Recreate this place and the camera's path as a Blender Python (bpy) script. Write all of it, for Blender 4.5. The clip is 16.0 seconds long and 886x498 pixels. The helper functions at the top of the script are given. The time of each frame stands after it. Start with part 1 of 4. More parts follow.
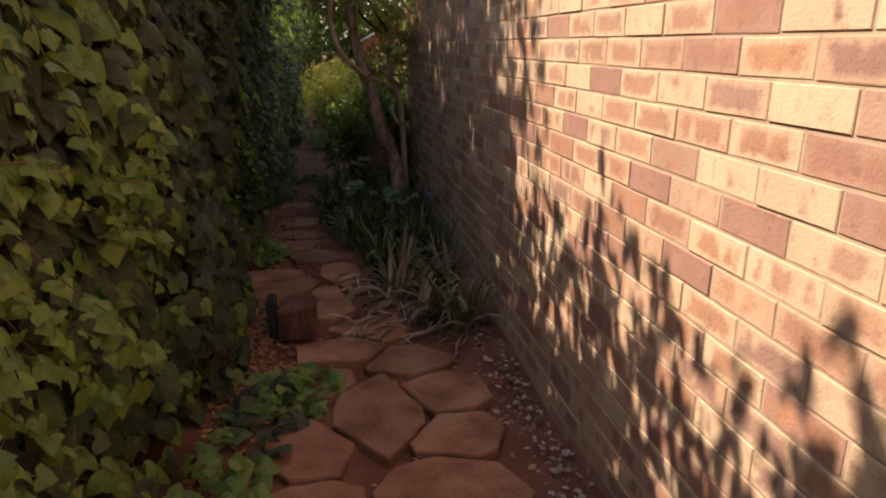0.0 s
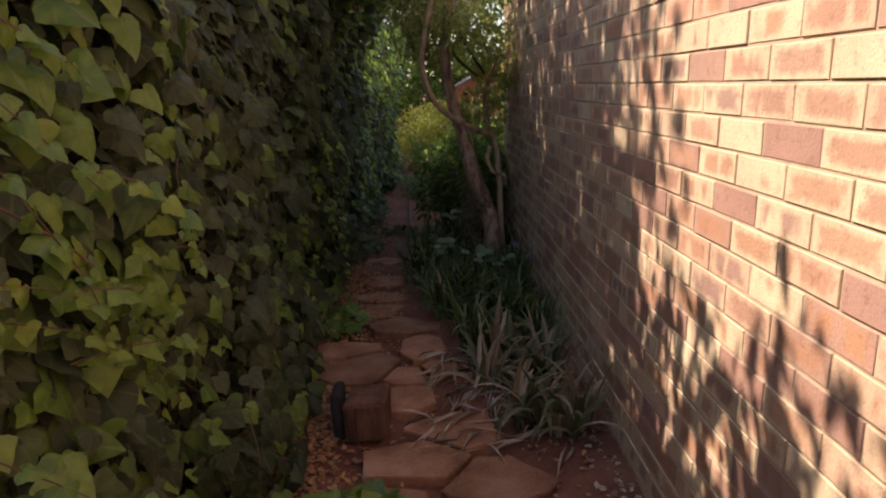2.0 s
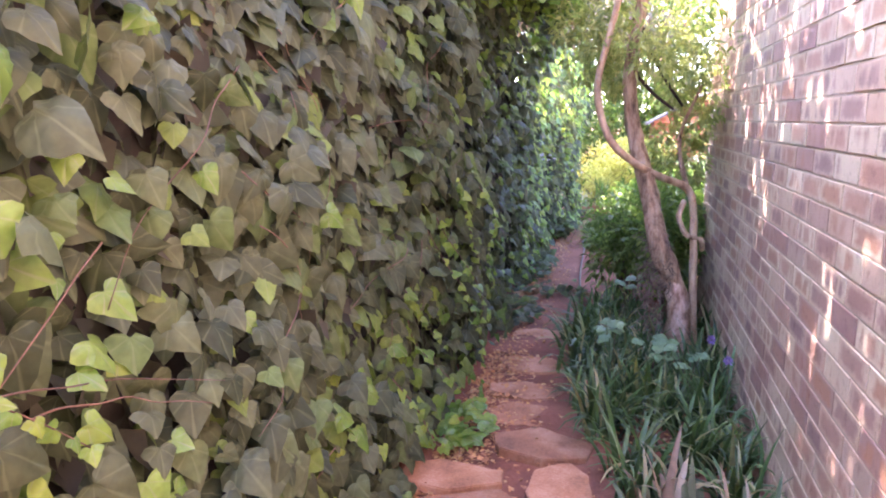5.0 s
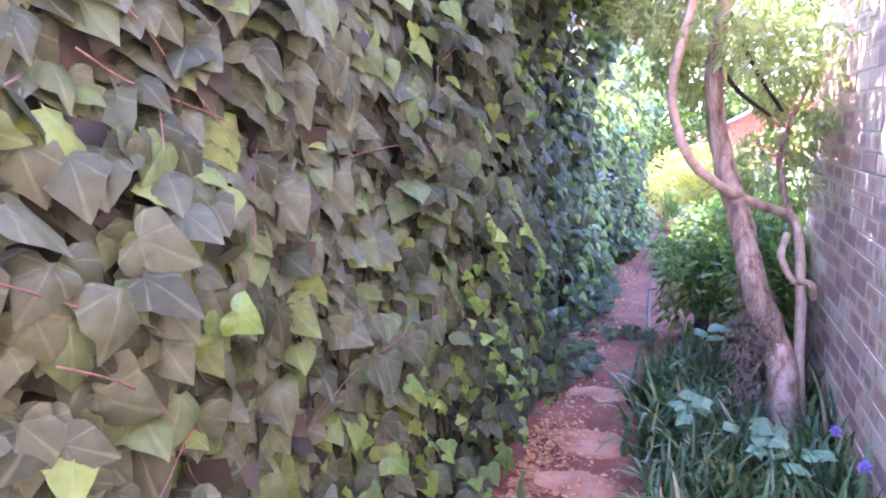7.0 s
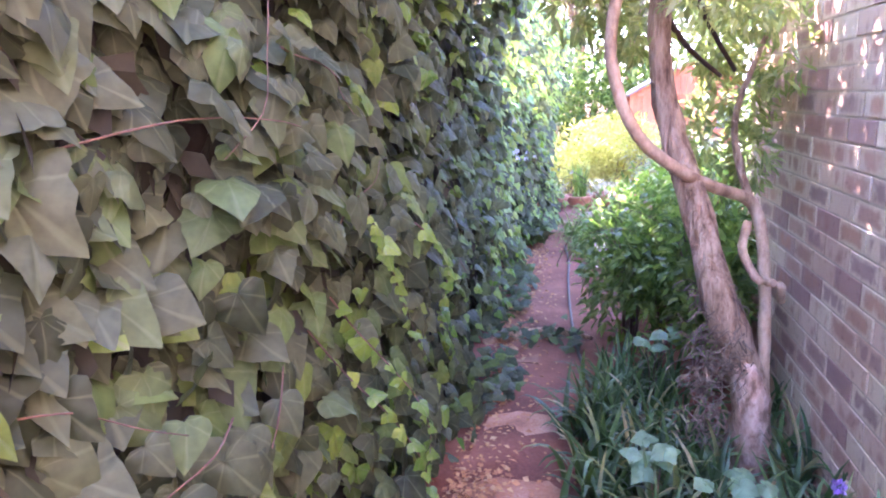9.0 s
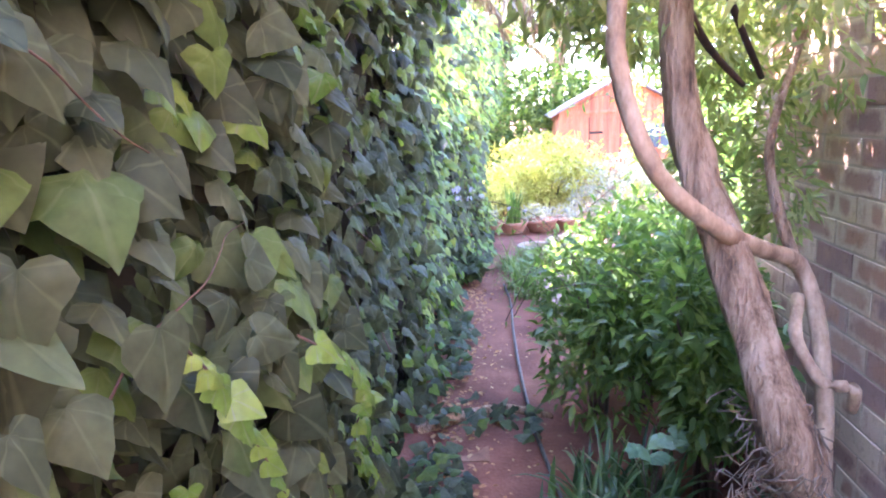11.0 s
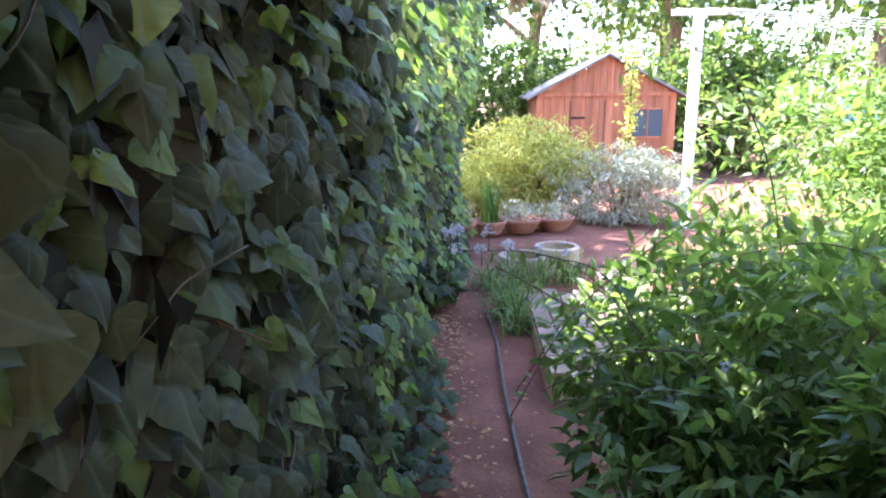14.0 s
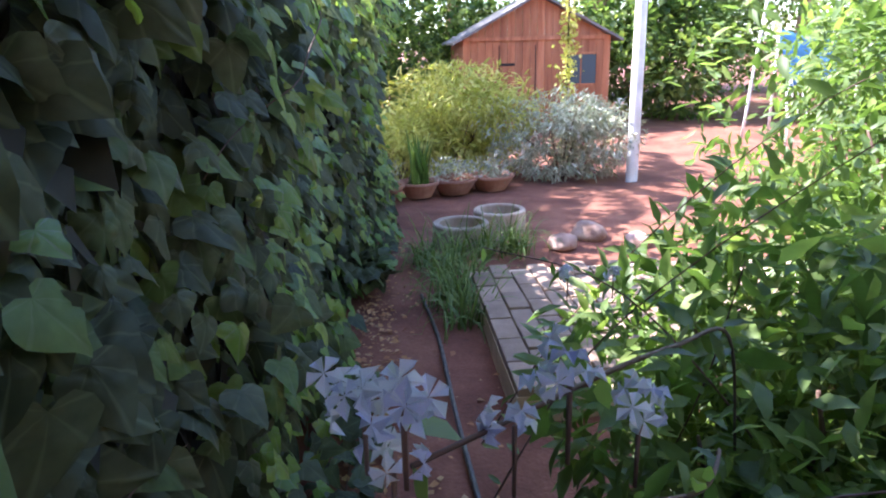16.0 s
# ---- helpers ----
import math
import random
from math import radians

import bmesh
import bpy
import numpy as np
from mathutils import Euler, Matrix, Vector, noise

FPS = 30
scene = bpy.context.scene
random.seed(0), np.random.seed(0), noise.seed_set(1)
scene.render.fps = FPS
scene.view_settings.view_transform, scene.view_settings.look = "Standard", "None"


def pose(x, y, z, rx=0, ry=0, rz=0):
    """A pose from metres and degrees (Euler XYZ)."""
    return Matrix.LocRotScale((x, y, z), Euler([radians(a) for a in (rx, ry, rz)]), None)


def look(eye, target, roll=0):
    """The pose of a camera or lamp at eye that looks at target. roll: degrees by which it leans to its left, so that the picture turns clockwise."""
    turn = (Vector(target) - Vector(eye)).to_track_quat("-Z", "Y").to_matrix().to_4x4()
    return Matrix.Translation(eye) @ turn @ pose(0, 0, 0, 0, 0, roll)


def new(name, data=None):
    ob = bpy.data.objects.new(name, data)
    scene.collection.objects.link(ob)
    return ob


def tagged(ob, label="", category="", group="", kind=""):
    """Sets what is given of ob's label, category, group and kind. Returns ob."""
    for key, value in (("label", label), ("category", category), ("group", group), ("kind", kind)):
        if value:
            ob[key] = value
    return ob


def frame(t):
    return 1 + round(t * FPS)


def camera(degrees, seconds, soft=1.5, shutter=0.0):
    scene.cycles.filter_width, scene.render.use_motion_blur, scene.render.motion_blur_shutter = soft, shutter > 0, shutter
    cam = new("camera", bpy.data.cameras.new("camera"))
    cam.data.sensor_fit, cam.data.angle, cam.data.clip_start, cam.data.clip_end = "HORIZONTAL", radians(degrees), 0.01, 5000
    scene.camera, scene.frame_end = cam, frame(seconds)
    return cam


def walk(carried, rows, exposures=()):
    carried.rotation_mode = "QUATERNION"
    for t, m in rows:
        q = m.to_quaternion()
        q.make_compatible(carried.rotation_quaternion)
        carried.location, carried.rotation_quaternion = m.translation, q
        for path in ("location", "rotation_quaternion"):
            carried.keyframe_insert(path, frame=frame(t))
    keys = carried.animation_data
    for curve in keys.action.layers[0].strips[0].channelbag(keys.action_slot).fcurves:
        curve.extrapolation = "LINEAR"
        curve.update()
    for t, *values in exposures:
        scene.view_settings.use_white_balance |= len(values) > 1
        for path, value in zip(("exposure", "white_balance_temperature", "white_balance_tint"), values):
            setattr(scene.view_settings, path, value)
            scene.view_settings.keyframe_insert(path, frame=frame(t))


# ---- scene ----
cam = camera(67.5, 16.0, 2.05)
EXPO = [(0.0, 0.85, 7900, 27), (0.5, 1.0, 7000, 22), (1.2, 1.08, 7200, 23), (2.5, 1.25, 7600, 26), (2.9, 2.05, 8100, 38), (3.5, 3.05, 8200, 44), (4.0, 3.45, 7500, 44), (4.7, 4.0, 6300, 38), (7.0, 4.8, 5200, 47), (10.0, 4.75, 5600, 43), (12.5, 4.3, 5400, 24), (13.5, 3.6, 5500, 27), (14.0, 3.42, 5600, 24), (14.6, 2.5, 5600, 26), (15.2, 2.35, 5600, 28), (16.0, 2.6, 5600, 22)]
ROWS = [
    (0.0, 0.1053, 0.1024, 1.5024, 72.82, 0.17, -10.17),
    (0.5, 0.0421, 0.2365, 1.5461, 73.62, 0.03, -8.69),
    (1.0, 0.0376, 0.3394, 1.5712, 74.7, -0.04, -5.7),
    (1.5, 0.0935, 0.5365, 1.5519, 75.6, -0.54, -1.55),
    (2.0, 0.2044, 0.7347, 1.5301, 76.11, -1.13, -1.47),
    (2.5, 0.2447, 0.8482, 1.5536, 75.53, -1.59, 3.12),
    (3.0, 0.2674, 1.0222, 1.5429, 78.11, -0.02, 4.5),
    (3.5, 0.2961, 1.1829, 1.559, 79.57, -0.89, 5.31),
    (4.0, 0.319, 1.3187, 1.5437, 77.22, -1.43, 7.44),
    (4.5, 0.3612, 1.573, 1.538, 78.49, -0.66, 11.36),
    (7.0, 0.2819, 2.696, 1.5902, 79.57, -1.64, 20.3),
    (7.5, 0.2829, 2.8664, 1.5874, 78.02, -1.33, 19.28),
    (8.0, 0.2105, 3.0888, 1.561, 76.93, -2.66, 17.21),
    (8.5, 0.1358, 3.3159, 1.5563, 76.07, -1.98, 12.5),
    (9.0, 0.1096, 3.526, 1.5564, 77.21, -2.45, 12.12),
    (9.5, 0.0949, 3.7755, 1.5682, 76.93, -1.53, 11.61),
    (10.0, 0.0315, 4.0152, 1.5671, 78.65, -2.17, 6.48),
    (12.5, -0.1032, 5.1264, 1.5367, 76.29, -3.01, 4.46),
    (13.0, -0.144, 5.3367, 1.5258, 75.26, -2.5, 0.99),
    (13.5, -0.1671, 5.6022, 1.4966, 76.91, -0.52, 2.83),
    (14.0, -0.2012, 5.8807, 1.4918, 76.85, -0.61, 1.9),
    (14.5, -0.2335, 6.129, 1.4786, 79.29, -0.97, -3.14),
    (15.0, -0.2579, 6.3323, 1.4587, 76.59, -0.94, -3.45),
    (15.5, -0.2365, 6.5795, 1.4032, 75.28, -1.06, -3.98),
    (16.0, -0.2128, 6.7685, 1.3669, 73.04, -1.48, -4.58),
]
walk(cam, [(t, pose(x, y, z, rx, 0, yaw) @ pose(0, 0, 0, 0, 0, roll)) for t, x, y, z, rx, roll, yaw in ROWS], EXPO)
# ---- world and sun ----
SUN = Vector((-0.68, 0.28, 0.92)).normalized()
world = bpy.data.worlds.new("world")
scene.world = world
world.use_nodes = True
wn = world.node_tree.nodes
sky = wn.new("ShaderNodeTexSky")
sky.sky_type, sky.sun_disc = "NISHITA", False
sky.sun_elevation = math.asin(SUN.z)
sky.sun_rotation = math.atan2(SUN.x, SUN.y)
world.node_tree.links.new(sky.outputs[0], wn["Background"].inputs[0])
wn["Background"].inputs[1].default_value = 0.15
sun = new("sun", bpy.data.lights.new("sun", "SUN"))
sun.data.energy, sun.data.angle, sun.data.color = 4.4, radians(0.6), (1.0, 0.93, 0.82)
sun.matrix_world = look(SUN * 30, (0, 0, 0))


# ---- materials ----
def mat(name, rough=0.8):
    m = bpy.data.materials.new(name)
    m.use_nodes = True
    b = m.node_tree.nodes["Principled BSDF"]
    b.inputs["Roughness"].default_value = rough
    return m, m.node_tree.nodes, m.node_tree.links, b


def ramp(nodes, stops, interpolation="LINEAR"):
    r = nodes.new("ShaderNodeValToRGB")
    r.color_ramp.interpolation = interpolation
    e = r.color_ramp.elements
    e[0].position, e[0].color = stops[0][0], (*stops[0][1], 1)
    e[1].position, e[1].color = stops[-1][0], (*stops[-1][1], 1)
    for p, c in stops[1:-1]:
        e.new(p).color = (*c, 1)
    return r


def mix(nodes, links, kind, fac, a, b):
    n = nodes.new("ShaderNodeMix")
    n.data_type, n.blend_type = "RGBA", kind
    for sock, v in ((n.inputs[0], fac), (n.inputs[6], a), (n.inputs[7], b)):
        if isinstance(v, bpy.types.NodeSocket):
            links.new(v, sock)
        elif isinstance(v, tuple):
            sock.default_value = (*v, 1)
        else:
            sock.default_value = v
    return n.outputs[2]


def noise_tex(nodes, links, scale, detail=4, vec=None, rough=0.55):
    n = nodes.new("ShaderNodeTexNoise")
    n.inputs["Scale"].default_value, n.inputs["Detail"].default_value, n.inputs["Roughness"].default_value = scale, detail, rough
    if vec is None:
        g = nodes.new("ShaderNodeNewGeometry")
        vec = g.outputs["Position"]
    links.new(vec, n.inputs["Vector"])
    return n.outputs["Fac"]


def bump(nodes, links, bsdf, height, strength=0.4, dist=0.01):
    b = nodes.new("ShaderNodeBump")
    b.inputs["Strength"].default_value, b.inputs["Distance"].default_value = strength, dist
    links.new(height, b.inputs["Height"])
    links.new(b.outputs[0], bsdf.inputs["Normal"])


def rough_surface(name, stops, scale=8.0, fine=120.0, rough=0.85, strength=0.5, dist=0.01, stretch=None):
    """Two scales of noise over a colour ramp, with relief."""
    m, n, l, b = mat(name, rough)
    g = n.new("ShaderNodeNewGeometry")
    vec = g.outputs["Position"]
    if stretch:
        mp = n.new("ShaderNodeMapping")
        mp.inputs["Scale"].default_value = stretch
        l.new(vec, mp.inputs["Vector"])
        vec = mp.outputs[0]
    a = noise_tex(n, l, scale, 5, vec)
    c = noise_tex(n, l, fine, 3, vec)
    r = ramp(n, stops)
    s = n.new("ShaderNodeMath")
    s.operation = "MULTIPLY_ADD"
    l.new(c, s.inputs[0])
    s.inputs[1].default_value = 0.35
    l.new(a, s.inputs[2])
    s2 = n.new("ShaderNodeMath")
    s2.operation = "SUBTRACT"
    l.new(s.outputs[0], s2.inputs[0])
    s2.inputs[1].default_value = 0.175
    l.new(s2.outputs[0], r.inputs[0])
    o = n.new("ShaderNodeObjectInfo")
    hs = n.new("ShaderNodeHueSaturation")
    mr = n.new("ShaderNodeMapRange")
    mr.inputs[3].default_value, mr.inputs[4].default_value = 0.8, 1.2
    l.new(o.outputs["Random"], mr.inputs[0])
    l.new(mr.outputs[0], hs.inputs["Value"])
    l.new(r.outputs[0], hs.inputs["Color"])
    l.new(hs.outputs[0], b.inputs["Base Color"])
    bump(n, l, b, s.outputs[0], strength, dist)
    return m


def leaf_mat(name, stops, rough=0.4, trans=0.35, veins=0.0, spec=0.5):
    m, n, l, b = mat(name, rough)
    g = n.new("ShaderNodeNewGeometry")
    o = n.new("ShaderNodeObjectInfo")
    rnd = n.new("ShaderNodeMath")
    rnd.operation = "ADD"
    l.new(g.outputs["Random Per Island"], rnd.inputs[0])
    l.new(o.outputs["Random"], rnd.inputs[1])
    fr = n.new("ShaderNodeMath")
    fr.operation = "FRACT"
    l.new(rnd.outputs[0], fr.inputs[0])
    r = ramp(n, stops)
    l.new(fr.outputs[0], r.inputs[0])
    col = mix(n, l, "OVERLAY", 0.45, r.outputs[0], ramp_of(n, l, noise_tex(n, l, 35, 3), [(0.3, (0.3, 0.3, 0.3)), (0.7, (0.68, 0.68, 0.68))]))
    if veins:
        uv = n.new("ShaderNodeUVMap")
        sx = n.new("ShaderNodeSeparateXYZ")
        l.new(uv.outputs[0], sx.inputs[0])
        at = n.new("ShaderNodeMath")
        at.operation = "ARCTAN2"
        l.new(sx.outputs[0], at.inputs[0])
        l.new(sx.outputs[1], at.inputs[1])
        ml = n.new("ShaderNodeMath")
        ml.operation = "MULTIPLY"
        l.new(at.outputs[0], ml.inputs[0])
        ml.inputs[1].default_value = 7.0
        co = n.new("ShaderNodeMath")
        co.operation = "COSINE"
        l.new(ml.outputs[0], co.inputs[0])
        vr = ramp(n, [(0.86, (0, 0, 0)), (1.0, (1, 1, 1))])
        l.new(co.outputs[0], vr.inputs[0])
        pale = mix(n, l, "MIX", veins, col, (0.20, 0.24, 0.14))
        col = mix(n, l, "MIX", vr.outputs[0], col, pale)
        bump(n, l, b, co.outputs[0], 0.15, 0.004)
    l.new(col, b.inputs["Base Color"])
    b.inputs["Specular IOR Level"].default_value = spec
    t = n.new("ShaderNodeBsdfTranslucent")
    bright = mix(n, l, "MIX", 0.5, col, mix(n, l, "MULTIPLY", 1.0, col, (2.2, 2.4, 0.9)))
    l.new(bright, t.inputs[0])
    ms = n.new("ShaderNodeMixShader")
    ms.inputs[0].default_value = trans
    l.new(b.outputs[0], ms.inputs[1])
    l.new(t.outputs[0], ms.inputs[2])
    l.new(ms.outputs[0], n["Material Output"].inputs[0])
    return m


def ramp_of(n, l, fac, stops):
    r = ramp(n, stops)
    l.new(fac, r.inputs[0])
    return r.outputs[0]


def math_node(n, l, op, a, b=None):
    m = n.new("ShaderNodeMath")
    m.operation = op
    for k, v in enumerate((a, b)):
        if v is None:
            continue
        if isinstance(v, bpy.types.NodeSocket):
            l.new(v, m.inputs[k])
        else:
            m.inputs[k].default_value = v
    return m.outputs[0]


def brick_mat():
    """Cream face brick with one to three flashed patches set in from its edges."""
    m, n, l, b = mat("brick_face", 0.85)
    uv = n.new("ShaderNodeUVMap")
    g = n.new("ShaderNodeNewGeometry")
    o = n.new("ShaderNodeObjectInfo")
    fr = math_node(n, l, "FRACT", math_node(n, l, "ADD", g.outputs["Random Per Island"], o.outputs["Random"]))
    fr2 = math_node(n, l, "FRACT", math_node(n, l, "MULTIPLY", fr, 7.31))
    fr3 = math_node(n, l, "FRACT", math_node(n, l, "MULTIPLY", fr, 23.7))
    sx = n.new("ShaderNodeSeparateXYZ")
    l.new(uv.outputs[0], sx.inputs[0])
    wob = math_node(n, l, "MULTIPLY", math_node(n, l, "SUBTRACT", noise_tex(n, l, 30, 5, None, 0.6), 0.5), 0.46)
    u = math_node(n, l, "ABSOLUTE", sx.outputs[0])
    v = math_node(n, l, "ABSOLUTE", sx.outputs[1])
    mu = ramp_of(n, l, math_node(n, l, "ADD", u, wob), [(0.33, (1, 1, 1)), (0.47, (0, 0, 0))])
    mv = ramp_of(n, l, math_node(n, l, "ADD", v, wob), [(0.24, (1, 1, 1)), (0.45, (0, 0, 0))])
    cx = n.new("ShaderNodeCombineXYZ")
    l.new(math_node(n, l, "MULTIPLY", sx.outputs[0], 3.6), cx.inputs[0])
    l.new(math_node(n, l, "MULTIPLY", sx.outputs[1], 0.5), cx.inputs[1])
    l.new(math_node(n, l, "MULTIPLY", fr, 61.0), cx.inputs[2])
    band = noise_tex(n, l, 1.0, 1, cx.outputs[0], 0.4)
    level = math_node(n, l, "ADD", band, math_node(n, l, "MULTIPLY", math_node(n, l, "SUBTRACT", fr3, 0.45), 0.45))
    mb = ramp_of(n, l, level, [(0.42, (0, 0, 0)), (0.54, (1, 1, 1))])
    k = math_node(n, l, "MULTIPLY", math_node(n, l, "MULTIPLY", mu, mv), mb)
    base = ramp_of(n, l, fr, [(0.0, (0.68, 0.53, 0.35)), (0.4, (0.62, 0.46, 0.30)), (0.7, (0.56, 0.36, 0.24)), (0.78, (0.62, 0.46, 0.31)), (0.82, (0.44, 0.28, 0.20)), (0.9, (0.37, 0.21, 0.16)), (1.0, (0.46, 0.28, 0.20))])
    patch = ramp_of(n, l, fr2, [(0.0, (0.46, 0.23, 0.12)), (0.3, (0.38, 0.20, 0.14)), (0.5, (0.50, 0.28, 0.17)), (0.68, (0.36, 0.21, 0.16)), (0.85, (0.29, 0.17, 0.14)), (1.0, (0.50, 0.25, 0.14))])
    col = mix(n, l, "MIX", math_node(n, l, "MULTIPLY", k, 0.85), base, patch)
    col = mix(n, l, "MULTIPLY", 0.7, col, ramp_of(n, l, noise_tex(n, l, 230, 2), [(0.24, (0.3, 0.26, 0.24)), (0.34, (1, 1, 1))]))
    col = mix(n, l, "OVERLAY", 0.4, col, ramp_of(n, l, noise_tex(n, l, 5, 5), [(0.3, (0.36, 0.34, 0.33)), (0.7, (0.62, 0.61, 0.60))]))
    col = mix(n, l, "MULTIPLY", 0.55, col, ramp_of(n, l, noise_tex(n, l, 26, 6, None, 0.7), [(0.32, (0.52, 0.44, 0.42)), (0.46, (1, 1, 1))]))
    l.new(col, b.inputs["Base Color"])
    bump(n, l, b, noise_tex(n, l, 120, 5), 0.5, 0.004)
    return m


M_BRICK = brick_mat()
M_MORTAR = rough_surface("mortar", [(0.3, (0.44, 0.33, 0.22)), (0.7, (0.60, 0.46, 0.32))], 12, 200, 0.95, 0.5, 0.004)
M_EARTH = rough_surface("red_earth", [(0.3, (0.10, 0.034, 0.020)), (0.5, (0.17, 0.062, 0.036)), (0.7, (0.24, 0.10, 0.06))], 3.0, 60, 0.95, 0.8, 0.02)
M_FLAG = rough_surface("sandstone", [(0.3, (0.16, 0.072, 0.036)), (0.5, (0.32, 0.145, 0.072)), (0.7, (0.42, 0.24, 0.15))], 5.0, 90, 0.8, 0.6, 0.008)
M_PAVER = rough_surface("paver", [(0.3, (0.20, 0.13, 0.09)), (0.7, (0.36, 0.25, 0.18))], 6.0, 120, 0.85, 0.5, 0.005)
M_BARK = rough_surface("bark", [(0.30, (0.11, 0.062, 0.034)), (0.44, (0.33, 0.195, 0.112)), (0.62, (0.55, 0.37, 0.235))], 26.0, 150, 0.9, 1.0, 0.05, (1, 1, 0.22))
M_LIMB = rough_surface("smooth_bark", [(0.3, (0.22, 0.13, 0.075)), (0.5, (0.40, 0.255, 0.15)), (0.7, (0.54, 0.37, 0.24))], 16.0, 90, 0.85, 0.7, 0.01, (1, 1, 0.5))
M_PEEL = rough_surface("peeled_wood", [(0.34, (0.22, 0.125, 0.075)), (0.48, (0.44, 0.27, 0.185)), (0.66, (0.58, 0.40, 0.30))], 24.0, 90, 0.9, 1.0, 0.03, (1, 1, 0.45))
M_GREYTWIG = rough_surface("grey_twig", [(0.3, (0.12, 0.08, 0.052)), (0.7, (0.27, 0.195, 0.135))], 20, 100, 0.9, 0.4, 0.003)
M_STEM = rough_surface("vine_stem", [(0.3, (0.08, 0.045, 0.032)), (0.7, (0.17, 0.10, 0.07))], 20, 100, 0.7, 0.4, 0.003)
M_DRY = leaf_mat("dry_leaf", [(0.0, (0.24, 0.10, 0.05)), (0.4, (0.42, 0.20, 0.09)), (0.7, (0.45, 0.24, 0.10)), (0.94, (0.46, 0.30, 0.16)), (1.0, (0.16, 0.08, 0.05))], 0.8, 0.15)
M_BOULDER = rough_surface("boulder_stone", [(0.3, (0.24, 0.14, 0.10)), (0.5, (0.36, 0.24, 0.19)), (0.7, (0.46, 0.34, 0.28))], 9.0, 90, 0.9, 0.8, 0.01)
M_IVY = leaf_mat("ivy_leaf", [(0.0, (0.032, 0.044, 0.024)), (0.35, (0.062, 0.078, 0.044)), (0.7, (0.088, 0.108, 0.062)), (0.9, (0.085, 0.135, 0.045)), (1.0, (0.14, 0.20, 0.05))], 0.52, 0.30, 0.22, 0.2)
# Inner ivy leaves with the shade of the gaps put into their colour.
M_INNER_SHADE = leaf_mat("shaded_inner_leaf", [(0.0, (0.012, 0.013, 0.009)), (0.6, (0.024, 0.026, 0.015)), (1.0, (0.040, 0.038, 0.022))], 0.8, 0.1)
# Young leaves, and lighter ones standing for ivy that catches the light.
M_IVY_YOUNG_LIT = leaf_mat("young_and_lit_ivy_leaf", [(0.0, (0.10, 0.19, 0.036)), (0.6, (0.16, 0.26, 0.050)), (1.0, (0.22, 0.30, 0.055))], 0.4, 0.4, 0.5)
M_SHRUB = leaf_mat("shrub_leaf", [(0.0, (0.07, 0.12, 0.028)), (0.6, (0.12, 0.19, 0.045)), (1.0, (0.23, 0.30, 0.08))], 0.5, 0.45)
M_STRAP = leaf_mat("strap_leaf", [(0.0, (0.03, 0.06, 0.018)), (0.6, (0.06, 0.11, 0.03)), (0.88, (0.11, 0.17, 0.05)), (1.0, (0.35, 0.28, 0.14))], 0.4, 0.25)
M_STRAP_DRY = leaf_mat("drying_strap_leaf", [(0.0, (0.06, 0.08, 0.03)), (0.4, (0.13, 0.13, 0.06)), (0.6, (0.32, 0.24, 0.15)), (0.8, (0.18, 0.10, 0.06)), (1.0, (0.42, 0.32, 0.22))], 0.6, 0.2)
M_BROAD = leaf_mat("broad_leaf", [(0.0, (0.12, 0.20, 0.10)), (1.0, (0.20, 0.30, 0.16))], 0.5, 0.3)
M_FAR = leaf_mat("tree_leaf", [(0.0, (0.06, 0.10, 0.03)), (0.6, (0.13, 0.19, 0.05)), (1.0, (0.26, 0.32, 0.09))], 0.45, 0.5)
M_SPRAY = leaf_mat("light_spray_leaf", [(0.0, (0.16, 0.20, 0.07)), (0.6, (0.28, 0.31, 0.12)), (1.0, (0.40, 0.40, 0.18))], 0.5, 0.5)
M_GOLD = leaf_mat("gold_leaf", [(0.0, (0.30, 0.31, 0.06)), (0.5, (0.48, 0.47, 0.11)), (1.0, (0.62, 0.57, 0.20))], 0.6, 0.3)
M_GREY = leaf_mat("grey_leaf", [(0.0, (0.26, 0.29, 0.21)), (0.5, (0.42, 0.43, 0.34)), (1.0, (0.60, 0.58, 0.48))], 0.7, 0.2)
M_PETAL = leaf_mat("petal", [(0.0, (0.46, 0.46, 0.70)), (1.0, (0.68, 0.68, 0.82))], 0.6, 0.3)
M_SHED = rough_surface("shed_timber", [(0.3, (0.26, 0.085, 0.035)), (0.5, (0.38, 0.14, 0.06)), (0.7, (0.46, 0.20, 0.10))], 3.0, 40, 0.7, 0.4, 0.004, (4, 4, 0.3))
M_DARKWOOD = rough_surface("dark_wood", [(0.3, (0.02, 0.012, 0.01)), (0.7, (0.07, 0.035, 0.025))], 12, 60, 0.9, 0.7, 0.01)
M_CHAR = rough_surface("charred_bark", [(0.3, (0.008, 0.007, 0.007)), (0.7, (0.03, 0.025, 0.022))], 14, 70, 0.9, 0.8, 0.01)
M_LOG = rough_surface("weathered_log", [(0.3, (0.07, 0.03, 0.018)), (0.5, (0.14, 0.06, 0.035)), (0.7, (0.22, 0.10, 0.06))], 10, 60, 0.9, 1.0, 0.015, (1, 1, 0.3))
M_BLUE = rough_surface("blue_sheet", [(0.3, (0.03, 0.09, 0.20)), (0.7, (0.05, 0.15, 0.30))], 4, 60, 0.5, 0.3, 0.01)
M_PURPLE = leaf_mat("purple_petal", [(0.0, (0.28, 0.16, 0.50)), (1.0, (0.45, 0.30, 0.66))], 0.6, 0.3)
